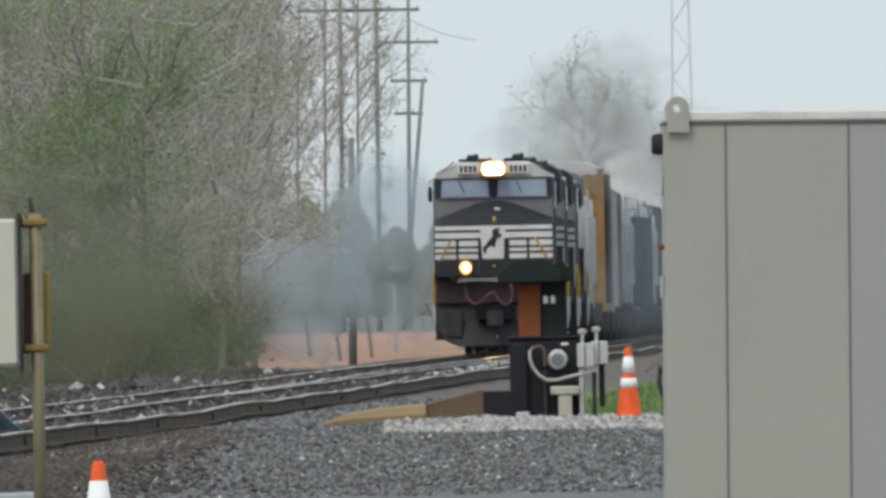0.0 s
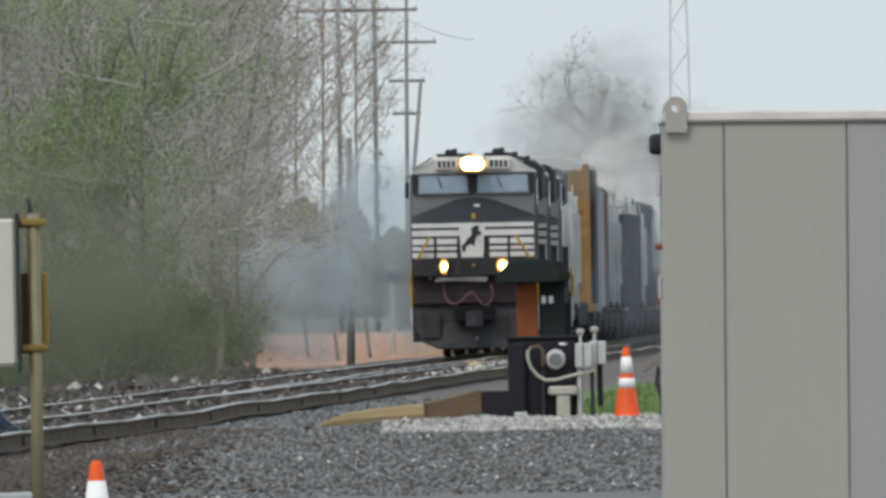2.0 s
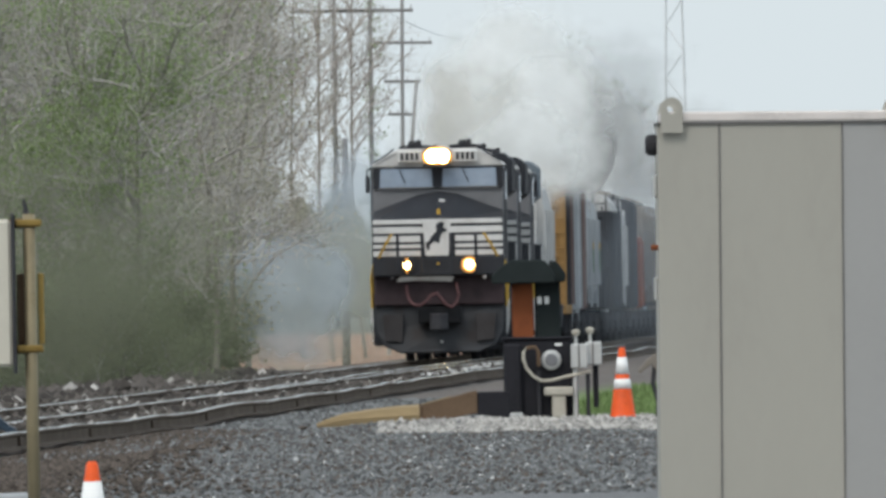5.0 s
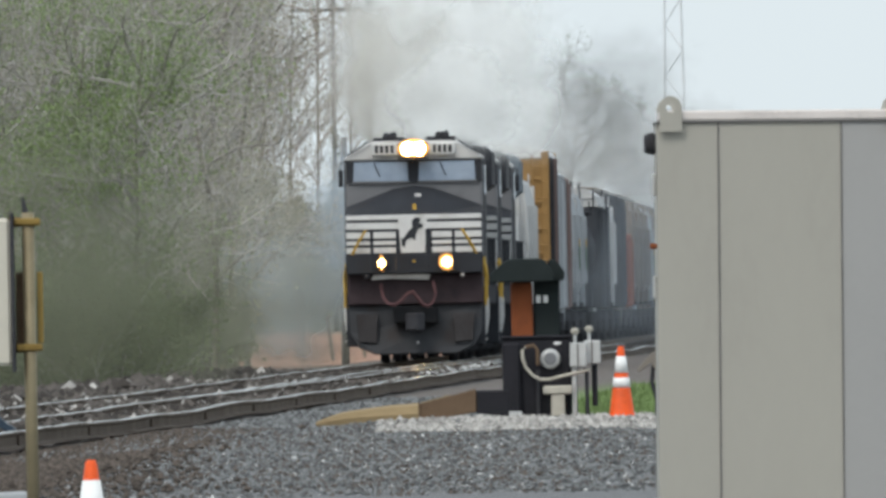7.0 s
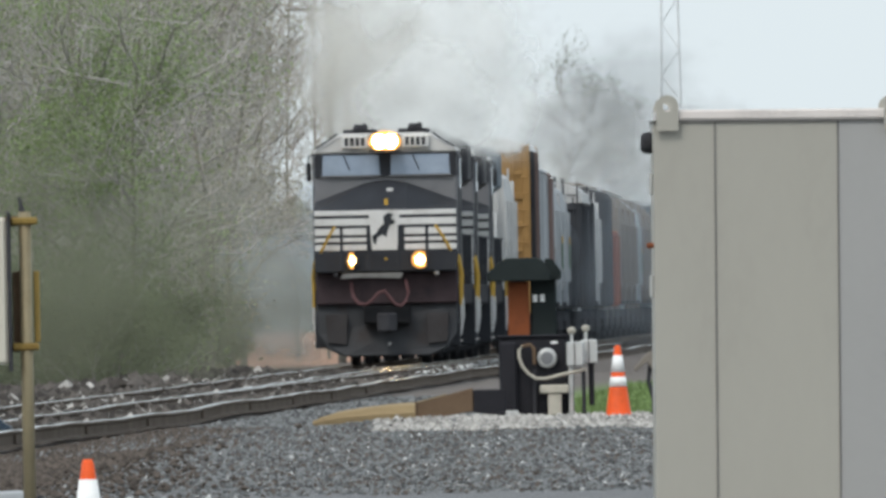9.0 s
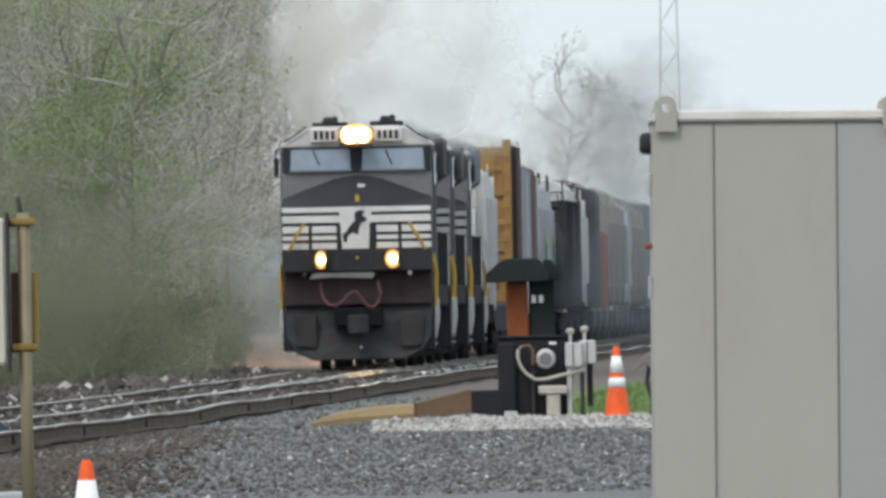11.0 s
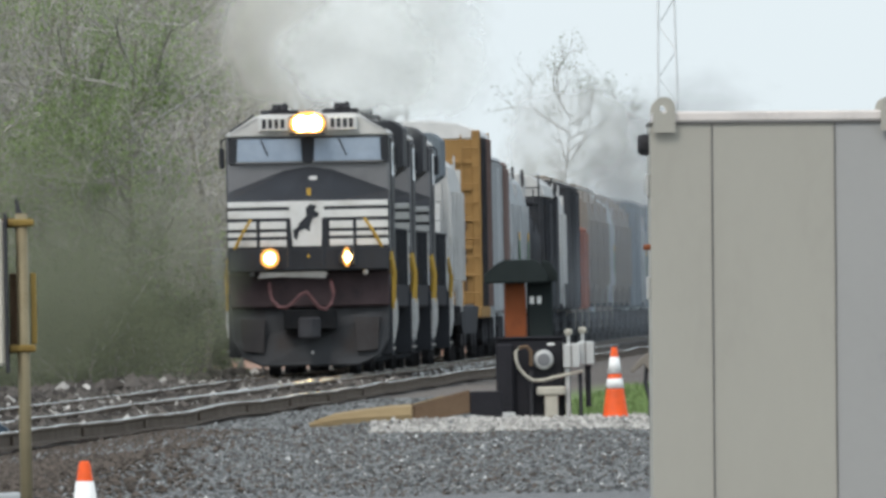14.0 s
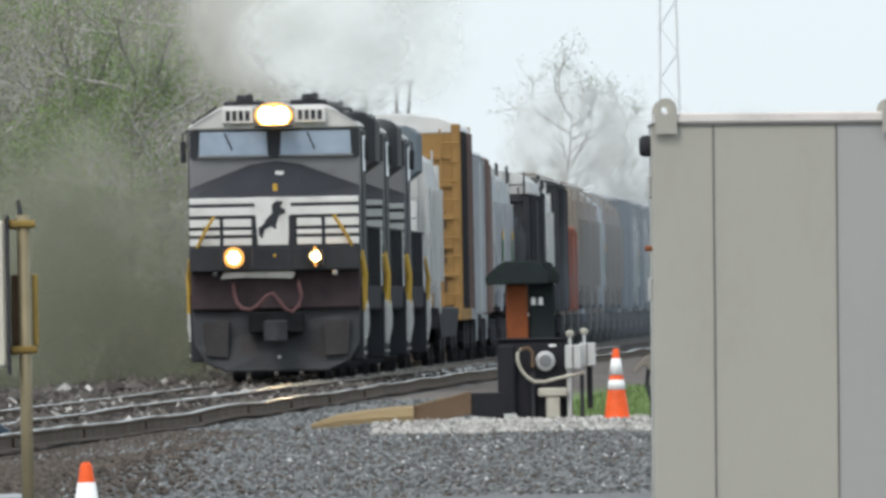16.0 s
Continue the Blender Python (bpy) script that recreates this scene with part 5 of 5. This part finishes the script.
def build_wood():
    kinds = [bare_tree(11, "bare grey-brown tree with opening spring buds", BUD, 5200),
             bare_tree(12, "bare tree with sparse brown buds and crooked limbs", BUD, 4200, 12.5, 0.8),
             bare_tree(13, "tree in thin young green leaf", LEAF, 13000, 6.9, 2.0, 0.045),
             bare_tree(14, "slender bare tree with fine twigs", BUD, 3600, 10.0, 1.6),
             bare_tree(15, "tall slim bare tree with sparse high twigs", BUD, 500, 15.0, 5.5, 0.06)]
    low = [shrub(31, "dense evergreen shrub at the foot of the wood", DEEPLEAF, 2.6, 7000),
           shrub(32, "brown leafless thicket with dry leaves", BUD, 3.0, 5500),
           shrub(33, "shrub in dull young green leaf", DEEPLEAF, 2.4, 6000)]
    rng = np.random.default_rng(5)
    used = set()

    def place(src, m):
        if src not in used:
            used.add(src)
            src.matrix_basis = m
        else:
            copy_thing(src, m)
    # a green tree and shrubs that stand out near the edge
    for src, x, y in ((kinds[2], -6.0, 597), (kinds[2], -7.2, 599), (kinds[0], -8.9, 600), (low[2], -7.3, 592), (low[2], -6.6, 600), (low[0], -6.4, 600), (kinds[3], -5.2, 700),
                      (kinds[4], -3.3, 960), (kinds[4], -2.4, 1010), (kinds[4], -4.6, 1040)):
        place(src, pose(x, y, ground_z(x, y), 0, 0, rng.uniform(0, 360)))
    for i in range(9):
        y = 578 + 2.1 * i
        x = -10.0 + 4.2 * ((i * 7) % 9 + rng.random()) / 9
        place(low[(0, 2, 0, 2)[i % 4]], pose(x, y, ground_z(x, y), 0, 0, rng.uniform(0, 360)))
    for i in range(64):
        y = 600 + 420 * (i + rng.random()) / 64
        half = 0.0147 * y
        x = wood_edge(y) - rng.random() ** 1.3 * max(0.5, half + wood_edge(y) + 1.0)
        k = kinds[[0, 1, 3, 0, 1, 2, 3, 0][i % 8]]
        place(k, pose(x, y, ground_z(x, y), 0, 0, rng.uniform(0, 360)))
    for i in range(70):
        y = 590 + 400 * (i + rng.random()) / 70
        half = 0.0147 * y
        x = wood_edge(y) - 1.3 - rng.random() * max(0.5, half + wood_edge(y) + 1.0)
        place(low[[0, 1, 0, 2, 1, 0, 1][i % 7]], pose(x, y, ground_z(x, y), 0, 0, rng.uniform(0, 360)))
    # the depth of the wood, too dense to count
    for name, mtl, count, zr, y0, y1 in (("wood_depth", BUD, 60000, 15, 1000, 1180), ("wood_undergrowth", DEEPLEAF, 22000, 4.5, 990, 1150)):
        ys = rng.uniform(y0, y1, count)
        right = -0.0063 * ys
        xs = right - rng.random(count) * 12
        zs = rng.random(count) ** 0.8 * zr * (0.75 + 0.25 * np.sin(xs * 1.7 + ys))
        spots = np.c_[xs, ys, zs - 0.2]
        vs, fs = leaf_cloud(rng, spots, count, 0.1, (0.10, 0.26))
        tagged(flat_mesh(name, vs, fs, mtl), "dense grey-brown wood behind the front trees", "wood", kind="stuff")
    # two bare trees beyond the cars, dim through the smoke
    for seed, x, y, h in ((21, 5.6, 1300, 10.6), (22, 10.2, 1600, 10.2)):
        bare_tree(seed, "distant bare tree with upswept limbs, dim in smoke", DEEPLEAF, 7000, h, 3.5, 0.09, BARK).matrix_basis = pose(x, y, ground_z(x, y))
    # tree line far off
    count = 26000
    xs = rng.uniform(-24, 6, count)
    top = 7.5 + 1.8 * np.sin(xs * 0.55) + 1.2 * np.sin(xs * 1.7 + 1)
    zs = rng.random(count) ** 0.75 * top
    ys = rng.uniform(2250, 2400, count)
    vs, fs = leaf_cloud(rng, np.c_[xs, ys, zs], count, 0.15, (0.25, 0.55))
    tagged(flat_mesh("far_tree_line", vs, fs, BUD), "distant tree line beyond the tracks", "wood", kind="stuff")


def utility_pole(x, y, h, arms, lean, label):
    t = thing("utility_pole", label, "utility pole", "poles along the line", pose(x, y, ground_z(x, y) - 0.3, 0, lean, 0))
    part("pole", tube([(0, 0, 0), (0, 0, h)], 0.12, 10, r1=0.08), POLEWOOD, t, smooth=True)
    for z, w in arms:
        a = part("crossarm", box(-w, w, -0.06, 0.06, z - 0.07, z + 0.07, 0.01), POLEWOOD, t)
        for k in range(4):
            xx = -w + 0.1 + k * (2 * w - 0.2) / 3
            part("insulator", lathe([(0.03, 0), (0.07, 0.05), (0.07, 0.1), (0.03, 0.2)], 8, Matrix.Translation((xx, 0, z + 0.07))), WIREGREY, a)
    return t


def vine(pole, seed, h):
    """Thin shoots and young leaves climbing a pole."""
    rng = np.random.default_rng(seed)
    bm, spots = bmesh.new(), []
    for k in range(70):
        z, a = 2.5 + (h - 2.5) * rng.random(), rng.uniform(0, 6.283)
        out = rng.uniform(0.15, 0.75)
        p = [Vector((0.1 * math.cos(a), 0.1 * math.sin(a), z)), Vector((0.6 * out * math.cos(a), 0.6 * out * math.sin(a), z + rng.uniform(-0.2, 0.3))),
             Vector((out * math.cos(a), out * math.sin(a), z + rng.uniform(-0.5, 0.3)))]
        tube(p, 0.03, 3, bm, r1=0.012)
        spots += [tuple(q) for q in p]
    part("vine_shoots", bm, TWIG, pole)
    vs, fs = leaf_cloud(rng, spots, 1500, 0.14, (0.03, 0.085))
    flat_mesh("vine_leaves", vs, fs, LEAF if seed % 2 else BUD, pole)


def build_poles():
    utility_pole(-2.55, 835, 6.6, [], 0.6, "old weathered wooden pole without arms")
    for k, x in enumerate((-4.45, -2.85)):
        vine(utility_pole(x, 1336, 18.0, [(14.5, 1.9)], 0.4, "tall weathered pole with a crossarm, overgrown with vine"), 60 + k, 17.5)
    utility_pole(-1.70, 1480, 17.0, [(14.3, 1.45), (12.4, 0.9), (10.8, 0.7)], 0.8, "tall pole with crossarms beyond the clay bank")
    utility_pole(-1.9, 1380, 11.8, [], 5.5, "leaning grey wooden pole without arms")
    s = thing("signal_mast", "far signal mast with dark heads on a bracket", "signal", m=pose(-1.75, 1069, ground_z(-1.75, 1069)))
    part("mast", tube([(0, 0, 0), (0, 0, 3.1)], 0.07, 8), GALV, s)
    part("bracket", box(-0.65, 0.65, -0.1, 0.1, 2.55, 2.65, 0.01), GRIME, s)
    for x in (-0.5, -0.05, 0.4):
        part("signal_head", box(x - 0.16, x + 0.2, -0.2, 0.15, 2.6, 2.95, 0.04), GRIME, s)
    for k, (z, x0) in enumerate(((14.6, -2.4),)):
        w = thing("power_line", "slack grey overhead wire", "wire", "wires between the poles")
        pts = [(x0 + u * 4.2, 1336 + u * 130, z - 1.3 * u * (1.4 - u)) for u in np.linspace(0, 1, 14)]
        part("wire", tube(pts, 0.018, 4), WIREGREY, w)
    # lattice tower far off
    t = thing("lattice_tower", "distant grey lattice power tower", "pylon", m=pose(18.4, 2300, 0.2))
    for sx in (-1, 1):
        for sy in (-1, 1):
            part("leg", tube([(sx * 1.0, sy * 1.0, 0), (sx * 0.45, sy * 0.45, 34)], 0.075, 4), WIREGREY, t)
    for k in range(17):
        z = 2 * k
        w0, w1 = 1.0 - 0.55 * z / 34, 1.0 - 0.55 * (z + 2) / 34
        s = 1 if k % 2 else -1
        part("brace", tube([(-s * w0, -w0, z), (s * w1, -w1, z + 2)], 0.05, 3), WIREGREY, t)


build_wood()
build_poles()


# ---- smoke and haze veils ----
def puff_mesh(seed):
    """A lumpy dome, its axis along y."""
    bm = bmesh.new()
    rings = []
    for i in range(1, 9):
        a = i / 8 * math.pi / 2
        rings.append([bm.verts.new((math.sin(a) * math.cos(b), -0.3 * math.cos(a) * (1 + 0.3 * noise.noise((math.sin(a) * math.cos(b) * 2 + seed, math.sin(a) * math.sin(b) * 2, seed))), math.sin(a) * math.sin(b)))
                      for b in (2 * math.pi * s / 24 for s in range(24))])
    tip = bm.verts.new((0, -0.3, 0))
    for s in range(24):
        bm.faces.new((tip, rings[0][s], rings[0][(s + 1) % 24]))
    for p, q in zip(rings, rings[1:]):
        for s in range(24):
            bm.faces.new((p[s], q[s], q[(s + 1) % 24], p[(s + 1) % 24]))
    return bm


THICK = [smoke_mat("dark_diesel_smoke", (0.21, 0.225, 0.235), 0.56, 1.3, -0.1, 0.2), smoke_mat("grey_diesel_smoke", (0.31, 0.33, 0.34), 0.52, 5.1, -0.1, 0.2)]
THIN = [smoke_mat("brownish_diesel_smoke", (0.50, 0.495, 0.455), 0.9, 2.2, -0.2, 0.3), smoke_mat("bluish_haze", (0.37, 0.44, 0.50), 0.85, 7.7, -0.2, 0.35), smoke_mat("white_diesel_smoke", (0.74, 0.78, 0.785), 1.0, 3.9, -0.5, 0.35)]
OLIVE = smoke_mat("thin_olive_haze", (0.35, 0.365, 0.30), 0.6, 4.4, -0.4, 0.4)
# dark veil colour: dims the wood and flattens its contrast
WOODVEIL = smoke_mat("wood_dimming_veil", (0.145, 0.16, 0.118), 0.6, 12.4, -0.5, 0.5)
CARHAZE = smoke_mat("thin_blue_grey_haze", (0.27, 0.32, 0.37), 0.34, 6.3, -0.3, 0.4)
PALE = smoke_mat("pale_drifting_smoke", (0.60, 0.64, 0.65), 0.72, 9.4, -0.1, 0.4)


def smoke_plume(name_label, spots, mats):
    t = thing("smoke_plume", name_label, "smoke")
    for k, (x, y, z, r, h) in enumerate(spots):
        bm = puff_mesh(k * 1.7)
        ob = part("puff", bm, mats[k % len(mats)], t, smooth=True)
        ob.scale = (r, r * 0.7, h)
        ob.location = (x, y, z)
    return t


# behind the stack of the leading unit; places are relative to the leading face
# the last puff is an added olive veil that lightens the wood
LEAD_PLUME = smoke_plume("pale and brownish diesel smoke rolling back over the leading locomotive",
    [(1.1, 12, 6.0, 2.3, 2.0), (1.7, 26, 6.5, 2.9, 3.2), (-0.5, 20, 6.6, 2.5, 3.2), (0.9, 40, 7.8, 3.4, 3.4), (0.6, 52, 7.2, 3.2, 3.8), (-4.2, 34.0, 1.6, 4.8, 4.0)],
    [THIN[2], THIN[2], THIN[0], THIN[2], THIN[2], OLIVE])
# hanging over the cars, drifting off slowly
HANGING = smoke_plume("dark smoke hanging over the cars of the train",
    [(3.6, 850, 5.8, 3.4, 2.7), (6.0, 830, 5.0, 3.2, 2.4), (4.8, 880, 7.4, 3.6, 2.5), (7.2, 870, 5.2, 3.2, 2.8)], THICK)
PALE_SMOKE = smoke_plume("pale smoke drifting before the bare trees", [(5.2, 1180, 7.4, 4.2, 4.0), (8.4, 1190, 6.4, 4.0, 4.0)], [PALE])
# distance haze over the far cars, put in as tinted translucent shells
CAR_HAZE = smoke_plume("thin blue-grey shells added as distance haze over the cars", [(5.2, 780, 2.2, 3.4, 3.6), (4.6, 1010, 2.6, 3.2, 3.2)], [CARHAZE])
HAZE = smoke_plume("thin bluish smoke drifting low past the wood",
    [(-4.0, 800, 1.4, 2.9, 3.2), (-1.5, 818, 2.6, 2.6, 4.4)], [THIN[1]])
# added translucent shells; the dimness of the wood's foot is in their colour
WOOD_VEIL = smoke_plume("added green-grey veil that dims and softens the foot of the wood", [(-8.0, 566, 1.4, 4.0, 3.6), (-5.4, 569, 0.9, 3.2, 3.3)], [WOODVEIL])


def motions():
    for ob, back in TRAIN:
        rows = []
        for t in (0.0, 16.0):
            y = LEAD_START - SPEED * t + back
            rows.append((t, pose(main_x(y), y, 0, 0, 0, -math.degrees(math.atan(0.01717)))))
        walk(ob, rows)
        for curve in ob.animation_data.action.layers[0].strips[0].channelbag(ob.animation_data.action_slot).fcurves:
            for k in curve.keyframe_points:
                k.interpolation = "LINEAR"
    # the plume trails far back at first and gathers over the head of the train
    rows = []
    for t, lag in ((0, 280), (2, 270), (4, 170), (5.5, 40), (7, 0), (9, 0), (11, 0), (13.5, 0), (16, 0)):
        y = LEAD_START - SPEED * t + lag
        rows.append((t, pose(main_x(y), y, 0.3 * math.sin(t * 0.5) - 0.011 * lag)))
    walk(LEAD_PLUME, rows)
    walk(HANGING, [(0, pose(0, 0, 0)), (8, pose(0.7, -6, 0.1)), (12, pose(1.9, -9, -0.3)), (16, pose(3.7, -12, -2.4))])
    walk(WOOD_VEIL, [(0, pose(0, 0, 0)), (16, pose(-0.5, 0, 0.4))])
    walk(PALE_SMOKE, [(0, pose(0.6, 0, 0)), (16, pose(0, 0, 0.3))])
    walk(CAR_HAZE, [(0, pose(0.9, 0, 0)), (16, pose(0, 0, 0))])
    # the ditch lights wink in turn, each once in 1.05 s, by turning their added glow discs
    for ob, side in FLASHERS:
        rows = []
        for k in range(64):
            t = min(16.0, 0.2625 * k)
            swing = 40 - 40 * math.cos(2 * math.pi * (t - 0.2 - (0.525 if side > 0 else 0)) / 1.05)
            rows.append((t, pose(side * 0.7286, -0.19, 2.22, 0, 0, swing)))
        walk(ob, rows[:62])
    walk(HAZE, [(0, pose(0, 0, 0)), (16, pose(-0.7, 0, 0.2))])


motions()
